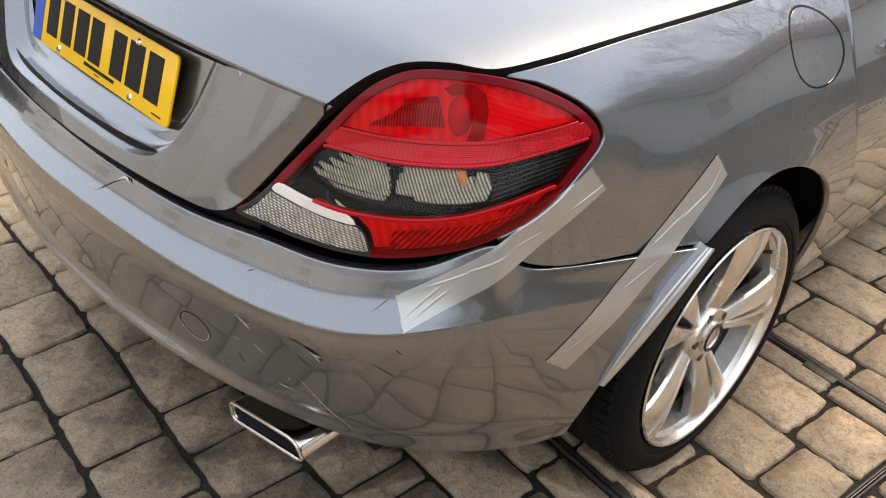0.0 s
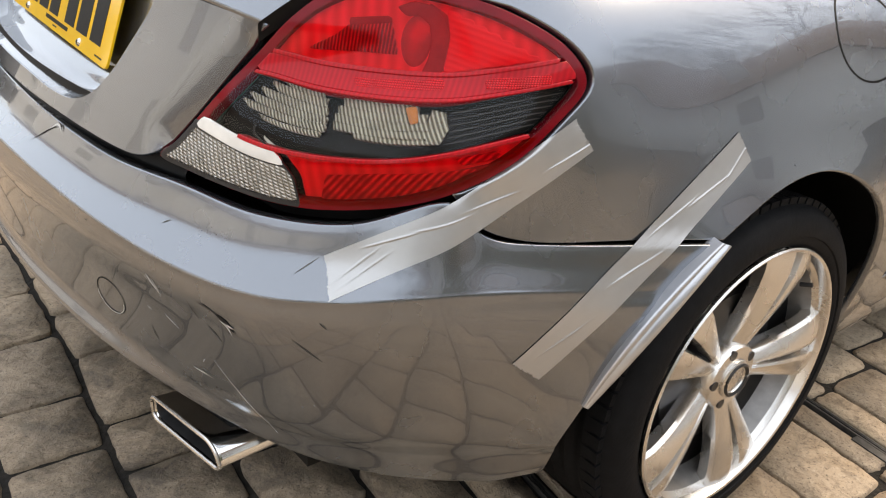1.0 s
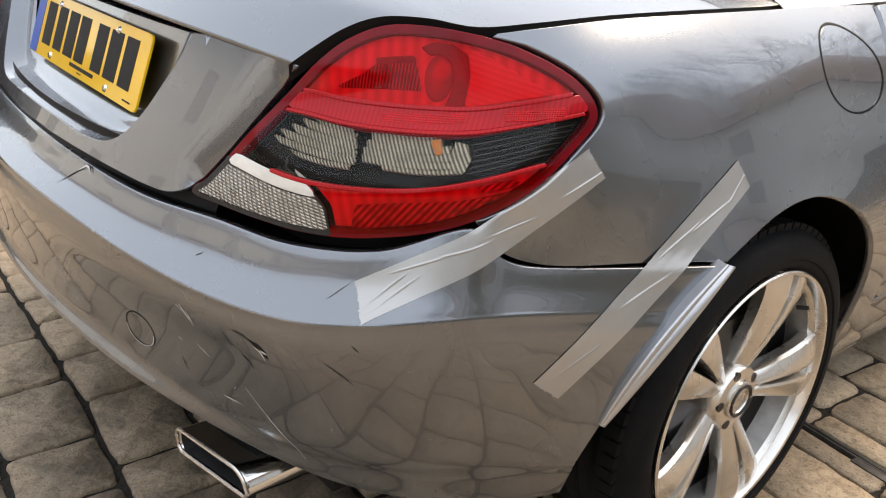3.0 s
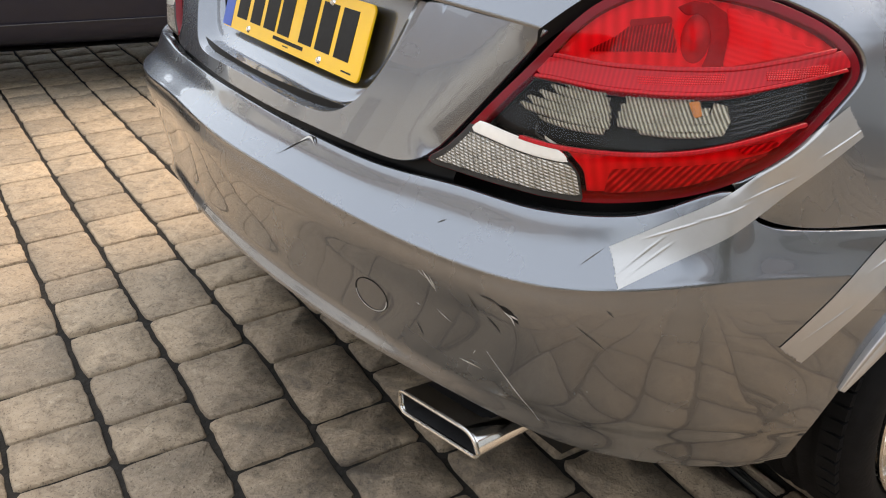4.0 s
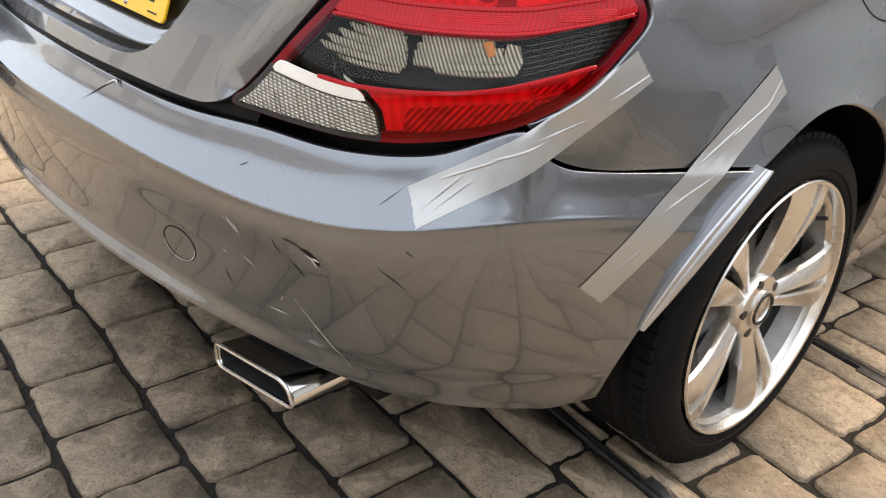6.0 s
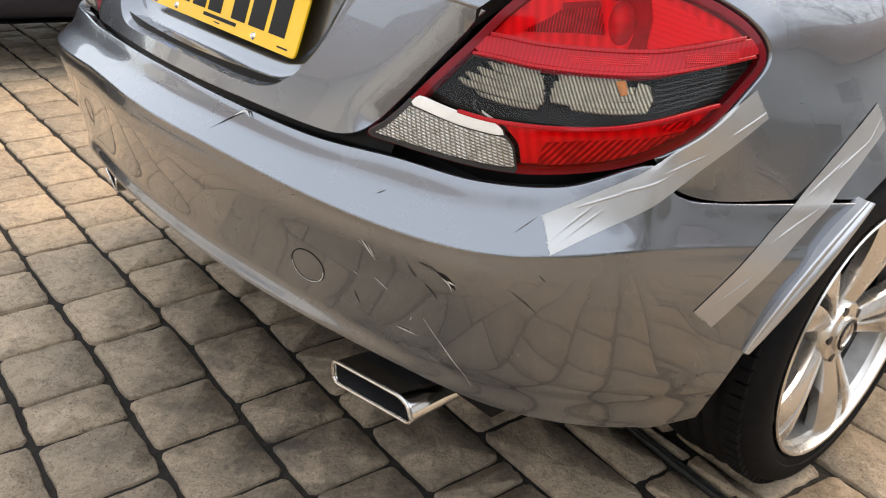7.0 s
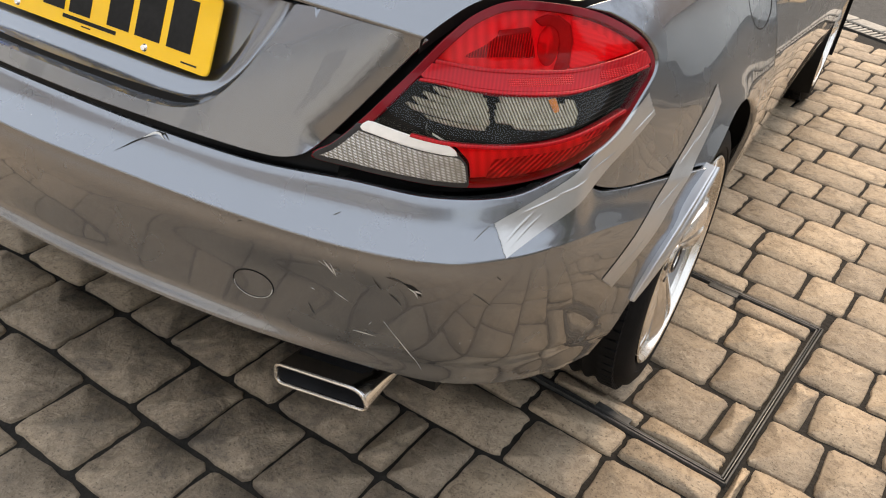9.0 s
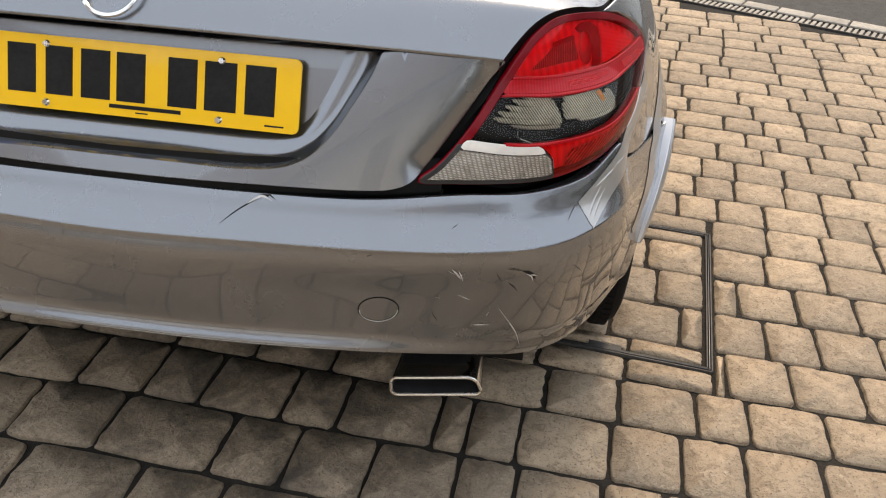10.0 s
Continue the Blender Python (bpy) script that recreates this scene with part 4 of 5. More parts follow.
def liner(mirror):
    s = -1 if mirror else 1
    g = np.array([[(s * (x - (.085 * min(1, max(0, (.50 - AZ - r * math.sin(a)) / .2)) if x > .8 else 0)), AY + r * math.cos(a), AZ + r * math.sin(a)) for x, r in ((.893, .352), (.86, .362), (.60, .365), (.45, .30), (.45, .05))] for a in np.linspace(radians(-6), radians(186), 40)])
    return on_car(sheet("wheel_housing", g, DEEP_BLACK, None, flip=mirror))


for m in (False, True):
    arch_strip(m)
    liner(m)
# Valance coloured dark for the shadow below the bumper lip.
val = np.array([[(x, y0 + .012 + d, z0 + z) for d, z in ((0, .004), (.03, -.02), (.08, -.055), (.16, -.075), (.45, -.08))] for x, y0, z0 in mirrored(curve([(0, -.06, .412), (.2, -.052, .407), (.4, -.016, .392), (.55, .06, .360), (.635, .135, .333), (.70, .22, .318)], 6))])
on_car(sheet("rear_valance", val, DARKPL, None, "plastic valance under the bumper, darkened for the shade there"))
bm = bmesh.new()
box(bm, (-.74, .45, .20), (.74, 3.3, .30))
box(bm, (-.66, .10, .285), (.66, .47, .40))
on_car(part("underbody", bm, DEEP_BLACK, None))

# exhaust tips
def exhaust(mirror):
    s = -1 if mirror else 1
    x0, x1, z0, z1 = .437, .594, .272, .311
    prof = []
    for cx, cz, r, a0, a1 in ((x0 + .010, z1 - .010, .010, 180, 90), (x1 - .030, z1 - .027, .027, 90, 12), (x1 - .010, z0 + .010, .010, 0, -90), (x0 + .014, z0 + .014, .014, -90, -180)):
        prof += [(cx + r * math.cos(radians(a)), cz + r * math.sin(radians(a))) for a in np.linspace(a0, a1, 6)]
    c = np.array(prof).mean(0)

    def ring(y, k, dz=0.0):
        return [(s * (c[0] + (x - c[0]) * k), y(x), c[1] + (z - c[1]) * k + dz) for x, z in prof]
    slant = lambda d: (lambda x: -.022 + (x - x0) * .20 + d)  # noqa: E731
    bm = bmesh.new()
    rings = [ring(slant(.24), .80, -.004), ring(slant(.10), .92, -.002), ring(slant(.004), 1.0), ring(slant(-.002), 1.005), ring(slant(-.004), .985), ring(slant(-.002), .965), ring(slant(.003), .955)]
    vs = [[bm.verts.new(p) for p in r] for r in rings]
    for a, b in zip(vs, vs[1:]):
        for i in range(len(a)):
            bm.faces.new((a[i], a[(i + 1) % len(a)], b[(i + 1) % len(a)], b[i]))
    tip = on_car(part("exhaust_tip", bm, CHROME, None, "polished slanted exhaust tip"))
    bm = bmesh.new()
    rings = [ring(slant(.0025), .957), ring(slant(.12), .90), ring(slant(.16), .2)]
    vs = [[bm.verts.new(p) for p in r] for r in rings]
    for a, b in zip(vs, vs[1:]):
        for i in range(len(a)):
            bm.faces.new((a[i], a[(i + 1) % len(a)], b[(i + 1) % len(a)], b[i]))
    bm.faces.new(vs[-1])
    sub(part("exhaust_bore", bm, DARKPL, None, "black inside of the tip"), tip)
    bm = bmesh.new()
    tube(bm, ring(slant(-.002), .985), .0030, 8, True)
    sub(part("exhaust_rim", bm, ALLOY, None, "bright rolled rim"), tip)


exhaust(False)
exhaust(True)

# ---- wheels ----
RIM_R, TYRE_R = .231, .301


def wheel(x, y, z, side, turn):
    w = on_car(new("wheel"))
    w.location = (x * side, y, z)
    if side < 0:
        w.rotation_euler = (0, 0, math.pi)
    bm = bmesh.new()
    T = TYRE_R
    prof = [(-.20, .222), (-.215, .245), (-.217, .266), (-.205, .286), (-.19, .295), (-.165, T - .002)]
    xs = np.linspace(-.155, -.045, 12)
    for i, xx in enumerate(xs):
        deep = i in (2, 3, 8, 9) or i in (5, 6)
        prof.append((xx, T - (.008 if deep else 0)))
    prof += [(-.034, T - .006), (-.018, .290), (-.004, .283), (.003, .268), (.005, .255), (.0045, .250), (.002, .2485), (.002, .243), (-.001, .236), (-.006, .230), (-.02, .222)]
    revolve(bm, prof, 96)
    # shoulder blocks
    bm.verts.ensure_lookup_table()
    sub2 = part("tyre", bm, TYRE, w, "black road tyre")
    bm = bmesh.new()
    for k in range(76):
        a = k * math.tau / 76
        m = Matrix.Rotation(a, 4, 'X')
        box(bm, (-.052, -.0098, T - .014), (-.0215, .0098, T + .0004), m)
    part("tread_block", bm, TYRE, sub2)
    bm = bmesh.new()
    revolve(bm, [(-.20, .2205), (-.19, .206), (-.10, .188), (-.055, .196), (-.022, .213)], 72)
    part("rim_barrel", bm, BARREL, w, "inner barrel of the rim, darkened for the shade inside")
    bm = bmesh.new()
    revolve(bm, [(-.022, .213), (-.008, .223), (-.003, .2295), (.002, .2310), (.0045, .2285), (.003, .2245), (-.004, .2215), (-.012, .2195)], 96)
    rim = part("rim", bm, ALLOY, w, "silver alloy rim")
    # Black disc added behind the spokes, for the shade in the openings.
    bm = bmesh.new()
    revolve(bm, [(-.052, .02), (-.052, .17), (-.054, .1965)], 64)
    part("brake_backing", bm, DEEP_BLACK, w)
    bm = bmesh.new()
    revolve(bm, [(-.060, .05), (-.049, .05), (-.049, .135), (-.060, .138)], 48)
    part("brake_disc", bm, STEEL, w)
    # five broad spokes, each with a central valley
    for k in range(5):
        a0 = radians(turn + 72 * k)
        bm = bmesh.new()
        rows = []
        for r in np.linspace(.036, .2235, 20):
            f = (r - .036) / .1875
            hw = .024 + .048 * f ** 1.5
            crown = -.030 + .030 * math.sin(min(1, f * 1.05) * math.pi * .5) - .005 * max(0, f - .8) / .2
            valley = .034 * max(0, min(1, (f - .16) / .5)) ** 1.3
            gap = .05 + .09 * f
            sec = [(-.97, -.032), (-1.0, -.014), (-.93, -.007), (-.62, -.0005), (-gap - .16, .003), (-gap - .03, .001), (-gap, -.3 * valley), (-gap * .8, -valley), (gap * .8, -valley), (gap, -.3 * valley), (gap + .03, .001), (gap + .16, .003), (.62, -.0005), (.93, -.007), (1.0, -.014), (.97, -.032)]
            row = []
            for t, dx in sec:
                off = t * hw
                row.append(bm.verts.new((crown + dx, r * math.cos(a0) - off * math.sin(a0), r * math.sin(a0) + off * math.cos(a0))))
            rows.append(row)
        for j, (p, q) in enumerate(zip(rows, rows[1:])):
            for i in range(len(p) - 1):
                if i != 7 or not 4 < j < 18:
                    bm.faces.new((p[i], p[i + 1], q[i + 1], q[i]))
        bm.faces.new(rows[0])
        bm.faces.new(rows[-1])
        part("spoke", bm, ALLOY, rim, angle=24)
        bm = bmesh.new()
        ab = a0 + radians(36)
        bmesh.ops.create_cone(bm, cap_ends=True, segments=12, radius1=.0095, radius2=.0085, depth=.012,
                              matrix=Matrix.Translation((-.022, .047 * math.cos(ab), .047 * math.sin(ab))) @ Matrix.Rotation(math.pi / 2, 4, 'Y'))
        part("wheel_bolt", bm, STEEL, rim)
    bm = bmesh.new()
    revolve(bm, [(-.05, .060), (-.026, .060), (-.018, .054), (-.016, .040), (-.016, .034)], 40)
    part("hub", bm, ALLOY, rim)
    bm = bmesh.new()
    r = revolve(bm, [(-.020, .0335), (-.012, .0335), (-.010, .031), (-.010, .023), (-.012, .022), (-.011, .004)], 40)
    bm.faces.new(r[-1])
    part("hub_cap", bm, ALLOY, rim, "grey hub cap with a wreathed rim")
    bm = bmesh.new()
    tube(bm, [(-.0096, .027 * math.cos(q), .027 * math.sin(q)) for q in np.linspace(0, math.tau, 40, endpoint=False)], .0032, 6, True)
    part("cap_ring", bm, STEEL, rim, "dark ring on the hub cap")
    bm = bmesh.new()
    tube(bm, [(-.03, .197 * math.cos(radians(turn - 34)), .197 * math.sin(radians(turn - 34))), (-.012, .205 * math.cos(radians(turn - 34)), .205 * math.sin(radians(turn - 34)))], .004, 8)
    part("valve", bm, BLACK, rim)
    return w


FY = 2.93
for yy in (WY, FY):
    for s in (1, -1):
        wheel(.876, yy, WZ, s, 70)

# ---- sides forward of the rear wheels, front body and cabin ----
def side_x(y, z):
    """Half width of the car's side by length and height."""
    y, z = np.asarray(y, float), np.asarray(z, float)
    zs = np.array([.18, .25, .33, .38, .50, .60, .70, .78, .85, .91])
    base = np.array([.80, .842, .866, .876, .892, .900, .887, .864, .832, .787])
    x = cubic_at(zs, cubic(zs), base, z)
    nose = np.clip((y - 2.6) / 1.25, 0, 1)
    return x - .16 * nose ** 2.4 + .020 * np.exp(-((y - FY) / .40) ** 2)


def side_surf(y, z):
    y, z = np.asarray(y, float), np.asarray(z, float)
    return np.stack([side_x(y, z), y, z], -1)


DOOR = np.vstack([curve([(1.036, .898), (1.019, .82), (1.035, .696), (1.092, .512), (1.141, .397), (1.160, .376), (1.20, .372), (1.6, .372), (2.2, .372), (2.36, .385), (2.40, .45), (2.42, .7), (2.42, .898)], 5)])
SILL = np.array([(1.082, .18), (1.089, .29), (1.10, .345), (1.13, .366), (1.30, .3655), (2.40, .3655), (2.56, .35), (2.57, .18)])
a = np.linspace(180, 0, 24)
WING = np.vstack([[(2.428, .898), (2.428, .45), (2.40, .372), (2.565, .352)], [(FY + .355 * math.cos(radians(t)), WZ + .355 * math.sin(radians(t))) for t in np.linspace(172, -5, 24)],
                  [(3.62, .25), (3.78, .45), (3.74, .60), (3.5, .74), (3.0, .84)]])
for m in (False, True):
    d = on_car(patch("door", DOOR, side_surf, PAINT, None, "silver car door", 0.03, 1.0, rim=0.012, mirror=m))
    bodyshell.append(d)
    on_car(patch("sill", SILL, side_surf, PAINT, None, "", 0.03, 1.0, rim=0.012, mirror=m))
    on_car(patch("front_wing", WING, side_surf, PAINT, None, "", 0.04, 1.0, rim=0.012, mirror=m))
    on_car(patch("side_backing", [(1.16, .20), (1.16, .36), (1.06, .885), (2.45, .885), (2.45, .72), (2.42, .36), (2.54, .20)], side_surf, DEEP_BLACK, None, "", 0.06, 1.0, rim=0, lift=-.016, mirror=m))
    s = -1 if m else 1
    # door handle: bar over a scooped cup
    bm = bmesh.new()
    hy, hz = 1.25, .765
    hx = float(side_x(hy, hz))
    tube(bm, [(s * (hx - .004), hy - .095, hz + .004), (s * (hx + .022), hy - .075, hz + .005), (s * (hx + .030), hy, hz + .006), (s * (hx + .022), hy + .075, hz + .005), (s * (hx - .004), hy + .095, hz + .004)], .011, 10)
    h = sub(part("door_handle", bm, CHROME, None, "bright door handle"), d)
    bm = bmesh.new()
    bmesh.ops.create_uvsphere(bm, u_segments=24, v_segments=12, radius=1, matrix=Matrix.Translation((s * (hx - .006), hy, hz)) @ Matrix.Diagonal((.009, .05, .034, 1)))
    sub(part("handle_cup", bm, DARKPL, None), d)
    g = np.array([[(s * float(side_x(FY, .5)) * 0 + s * x, FY + r * math.cos(t), WZ + r * math.sin(t)) for x, r in ((.89, .354), (.84, .362), (.5, .365), (.45, .1))] for t in np.linspace(radians(-30), radians(210), 36)])
    on_car(sheet("wheel_housing", g, DEEP_BLACK, None, flip=m))

rows = []
for y, z, w, rise in ((2.40, .905, .80, .03), (2.55, .885, .80, .035), (2.9, .86, .785, .04), (3.2, .81, .76, .04), (3.5, .745, .70, .035), (3.72, .66, .62, .02), (3.82, .55, .58, .0), (3.82, .40, .58, .0), (3.74, .26, .60, .0)):
    rows.append([(w * t, y - .10 * t * t * (1 if y > 3.4 else 0), z + rise * (1 - t * t)) for t in np.linspace(-1, 1, 17)])
on_car(sheet("bonnet_and_nose", np.array(rows), PAINT, None))
tonneau = np.array([[(s_ * w, y, z) for s_, w, z in ((-1, .772, .8975), (-1, .745, .912), (-1, .68, .930), (-1, .40, .962), (1, 0, .972), (1, .40, .962), (1, .68, .930), (1, .745, .912), (1, .772, .8975))] for y in (.80, .84, .90, 1.0, 1.12, 1.30)])
on_car(sheet("tonneau_panel", net_surface(tonneau, 5, 3), PAINT, None, "painted panel between boot lid and cabin"))
cab = []
for y, z, w in ((1.08, .93, .64), (1.16, 1.02, .60), (1.28, 1.20, .56), (1.45, 1.27, .55), (1.75, 1.27, .55), (2.0, 1.19, .58), (2.25, 1.03, .66), (2.45, .925, .72)):
    prof = [(-1.0, .90), (-.985, .905 + (z - .90) * .5), (-.93, z - .03 if z > 1 else z - .004), (-.8, z), (0, z + .03), (.8, z), (.93, z - .03 if z > 1 else z - .004), (.985, .905 + (z - .90) * .5), (1.0, .90)]
    cab.append([((w if abs(t) < .97 else w * .6 + .30) * t, y, zz) for t, zz in prof])
on_car(sheet("cabin_glass", net_surface(cab, 3, 3), GLASS, None))
roof_g = net_surface(cab[2:6], 3, 3)[:, 8:17] + [0, 0, .006]
on_car(sheet("roof_panel", roof_g, PAINT, None))

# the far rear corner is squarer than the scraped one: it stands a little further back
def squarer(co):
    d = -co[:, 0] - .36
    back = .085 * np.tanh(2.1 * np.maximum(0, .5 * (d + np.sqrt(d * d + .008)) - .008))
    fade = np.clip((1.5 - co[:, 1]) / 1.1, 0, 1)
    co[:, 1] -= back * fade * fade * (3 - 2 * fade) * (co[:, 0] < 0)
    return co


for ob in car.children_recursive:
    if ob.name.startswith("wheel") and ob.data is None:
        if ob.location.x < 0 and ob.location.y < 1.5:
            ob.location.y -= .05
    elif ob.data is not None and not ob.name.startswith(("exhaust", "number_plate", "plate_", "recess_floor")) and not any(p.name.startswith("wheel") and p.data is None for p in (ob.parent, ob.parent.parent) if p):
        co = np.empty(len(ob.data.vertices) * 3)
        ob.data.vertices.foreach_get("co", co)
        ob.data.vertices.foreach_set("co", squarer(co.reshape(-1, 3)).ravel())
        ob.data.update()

# ---- things laid on the body: tape, scratches, the towing cover ----
from mathutils.bvhtree import BVHTree  # noqa: E402

bv, bf = [], []
for ob in bodyshell:
    base = len(bv)
    me = ob.data
    bv += [tuple(v.co) for v in me.vertices]
    bf += [tuple(base + i for i in p.vertices) for p in me.polygons]
TREE = BVHTree.FromPolygons(bv, bf)


def lay(p, lift):
    """The nearest place on the painted body, lifted off it."""
    p = Vector(p)
    away = Vector((p.x - .35, p.y - .80, 0)).normalized()
    hit, n, _, _ = TREE.ray_cast(p + away * .12, -away, .3)
    if hit is None:
        hit, n, _, _ = TREE.find_nearest(p)
    if n.dot(away) < 0:
        n = -n
    return hit + n * lift


def strip_on(line, width, lift, n=40, m=6, ragged=0.0, seed=1, wrinkles=(), bridge=False):
    """A band along a line laid on the body."""
    rng = random.Random(seed)
    c = curve(line, 12)
    t = np.r_[0, np.cumsum(np.linalg.norm(np.diff(c, axis=0), axis=1))]
    u = np.linspace(0, t[-1], n)
    c = np.stack([np.interp(u, t, c[:, i]) for i in range(3)], 1)
    g, ups = [], np.zeros((n, m))
    for i in range(n):
        d = Vector(c[min(i + 1, n - 1)] - c[max(i - 1, 0)]).normalized()
        away = Vector((c[i][0] - .35, c[i][1] - .80, 0)).normalized()
        s = d.cross(away).normalized()
        w = width(i / (n - 1)) if callable(width) else width
        row = []
        for j in range(m):
            f = j / (m - 1) - .5
            up = lift
            for a, b, h, k in wrinkles:
                q = (i / (n - 1) - a) / .16
                up += h * math.exp(-((f - b - k * q) / .016) ** 2) * math.exp(-(q / .55) ** 4)
            jit = rng.uniform(-ragged, ragged) if i in (0, n - 1) else 0
            ups[i, j] = up
            row.append(tuple(lay(Vector(c[i]) + s * w * f + d * jit, 0 if bridge else up)))
        g.append(row)
    g = np.array(g)
    # let the band bridge the panel gaps instead of sinking into them
    out = g - [.35, .80, 0]
    out[..., 2] = 0
    out /= np.linalg.norm(out, axis=2, keepdims=True)
    for _ in range(60 if bridge else 0):
        mean = g.copy()
        mean[2:-2] = (g[4:] + g[:-4]) * .5
        d = ((mean - g) * out).sum(2, keepdims=True)
        g = g + out * np.where(d > .0002, d, 0)
    for _ in range(8 if bridge else 0):
        d = np.zeros(g.shape[:2] + (1,))
        d[1:-1] += (((g[2:] + g[:-2]) * .5 - g[1:-1]) * out[1:-1]).sum(2, keepdims=True)
        d[:, 1:-1] += (((g[:, 2:] + g[:, :-2]) * .5 - g[:, 1:-1]) * out[:, 1:-1]).sum(2, keepdims=True)
        g = g + out * d * .4
    return g + out * ups[..., None] if bridge else g


def tape(line, width, label, seed, wrinkles):
    g = strip_on(line, width, .0013, 110, 56, .0015, seed, wrinkles, True)
    ob = sheet("tape_strip", g, TAPE, None)
    return tagged(ob, label, "tape", "tape over the damage")


tape([(.731, .088, .606), (.758, .148, .634), (.785, .226, .667), (.805, .297, .709), (.822, .362, .750)], .044,
     "crinkled strip of silver-grey adhesive tape from bumper to wing", 3, [(.62, .06, .0016, .30), (.44, -.10, .0014, .22), (.25, -.26, .0016, .12), (.92, .25, .0016, .12), (.10, .0, .0015, -.3), (.13, .18, .0012, -.25)])
tape([(.838, .300, .469), (.858, .380, .545), (.872, .460, .612), (.872, .535, .668), (.868, .604, .712)], .046,
     "long strip of silver-grey adhesive tape across the wing joint", 5, [(.46, .05, .0016, .35), (.16, .02, .0014, .25), (.80, .10, .0016, .25), (.66, -.18, .0014, .2), (.95, .15, .0014, -.3)])


def scratch(line, w0, mat, label, name="scratch", lift=.0007):
    w0 = w0 * (1.4 if mat in (SCUFF, INK) else 1.0)
    g = strip_on(line, lambda f: max(.0004, w0 * math.sin(math.pi * min(.97, max(.03, f)))), lift, 26, 3)
    return sub(sheet(name, g, mat, None, label), bumper)


scratch([(.618, -.02, .551), (.636, -.014, .547), (.648, -.010, .541)], .0022, SCUFF, "dark gouge in the paint", "paint_chip")
scratch([(.643, -.011, .544), (.655, -.008, .538), (.668, -.003, .524)], .0050, INK, "deep dark chip in the paint", "paint_chip")
scratch([(.650, -.010, .538), (.659, -.006, .531), (.663, -.004, .521)], .0020, SCRAPE_GLINT, "bare plastic in the chip", "paint_chip", .0012)
scratch([(.658, -.008, .535), (.668, -.003, .531)], .0028, SCRAPE_GLINT, "bare plastic in the chip", "paint_chip", .0012)
scratch([(.600, -.02, .546), (.606, -.018, .533), (.614, -.014, .522)], .0014, SCUFF, "dark rubbed scuff", "scuff")
scratch([(.622, -.012, .520), (.634, -.008, .508), (.640, -.006, .498)], .0018, SCUFF, "dark rubbed scuff", "scuff")
scratch([(.506, -.045, .466), (.510, -.044, .455), (.516, -.043, .444)], .0014, SCUFF, "dark rubbed scuff", "scuff")
scratch([(.57, -.02, .430), (.585, -.01, .428), (.60, .0, .425)], .0025, SCRAPE_GLINT, "pale rubbed scuff", "scuff")
scratch([(.615, -.01, .46), (.635, .01, .42), (.648, .03, .385), (.655, .05, .35)], .0016, SCRAPE_GLINT, "thin pale scratch")
scratch([(.532, -.04, .556), (.540, -.038, .546), (.548, -.036, .533)], .003, SCRAPE_GLINT, "thin pale scratch")
scratch([(.542, -.038, .553), (.547, -.036, .541), (.550, -.036, .530)], .002, SCRAPE_GLINT, "thin pale scratch")
scratch([(.545, -.036, .500), (.565, -.03, .487)], .0015, SCRAPE_GLINT, "thin pale scratch")
scratch([(.715, .06, .535), (.725, .075, .52), (.735, .085, .505)], .0012, SCUFF, "short dark mark")
scratch([(.735, .085, .56), (.74, .092, .552)], .0012, SCUFF, "short dark mark")
scratch([(.178, -.088, .612), (.20, -.075, .628), (.222, -.060, .640), (.236, -.055, .645)], .0014, INK, "dark crack in the paint")
scratch([(.226, -.06, .645), (.242, -.05, .652), (.258, -.055, .644)], .0016, INK, "dark crack in the paint")
scratch([(.215, -.06, .637), (.235, -.052, .648), (.252, -.055, .643)], .0030, SCRAPE_GLINT, "torn paint flake", "paint_chip", .0009)
scratch([(.71, .05, .605), (.722, .07, .622)], .0010, SCUFF, "short dark mark")
for k in range(5):
    rng = random.Random(40 + k)
    x = rng.uniform(.40, .70)
    y = -.06 + max(0, x - .45) * .45
    z = rng.uniform(.45, .64)
    dx, dz = rng.uniform(-.012, .016), rng.uniform(-.010, .004)
    scratch([(x, y, z), (x + dx, y, z + dz)], rng.uniform(.0005, .0009), SCRAPE_GLINT if k % 3 else SCUFF, "fine mark")
ca = np.linspace(0, math.tau, 49)
ringl = [(.421 + .032 * math.cos(t), -.058, .473 + .0245 * math.sin(t)) for t in ca]
g = strip_on(ringl[::2], .0017, .0006, 72, 3)
sub(sheet("towing_cover", g, DEEP_BLACK, None, "round towing-eye cover seam"), bumper)
# Pale arc: the highlight on the cover's lower edge, drawn as colour.
g = strip_on([(.421 + .0305 * math.cos(t), -.058, .4722 + .0232 * math.sin(t)) for t in ca[24:49:2]], .0012, .0011, 40, 3)
sub(sheet("towing_cover", g, SCRAPE_GLINT, None, "highlight painted on the towing cover's lower edge"), bumper)
# slot beside the lamp foot
scratch([(.772, .199, .692), (.777, .207, .687)], .005, DEEP_BLACK, "dark panel joint", "panel_joint", .0012)

# ---- ground ----
ANG = radians(-7.0)
DX, DY = Vector((math.cos(ANG), math.sin(ANG), 0)), Vector((-math.sin(ANG), math.cos(ANG), 0))
KA = radians(-25)
KDX, KDY = Vector((math.cos(KA), math.sin(KA), 0)), Vector((-math.sin(KA), math.cos(KA), 0))
K0 = Vector((2.05, 3.945, 0))

bm = bmesh.new()
bmesh.ops.create_grid(bm, x_segments=2, y_segments=2, size=400)
ground = tagged(part("ground", bm, JOINT, None), "dark sandy bed under the block paving", "ground", kind="structure")
ground.location = (0, 0, -.0085)

paving = tagged(new("paving"), "weathered buff block paving with dark joints", "paving", kind="structure")


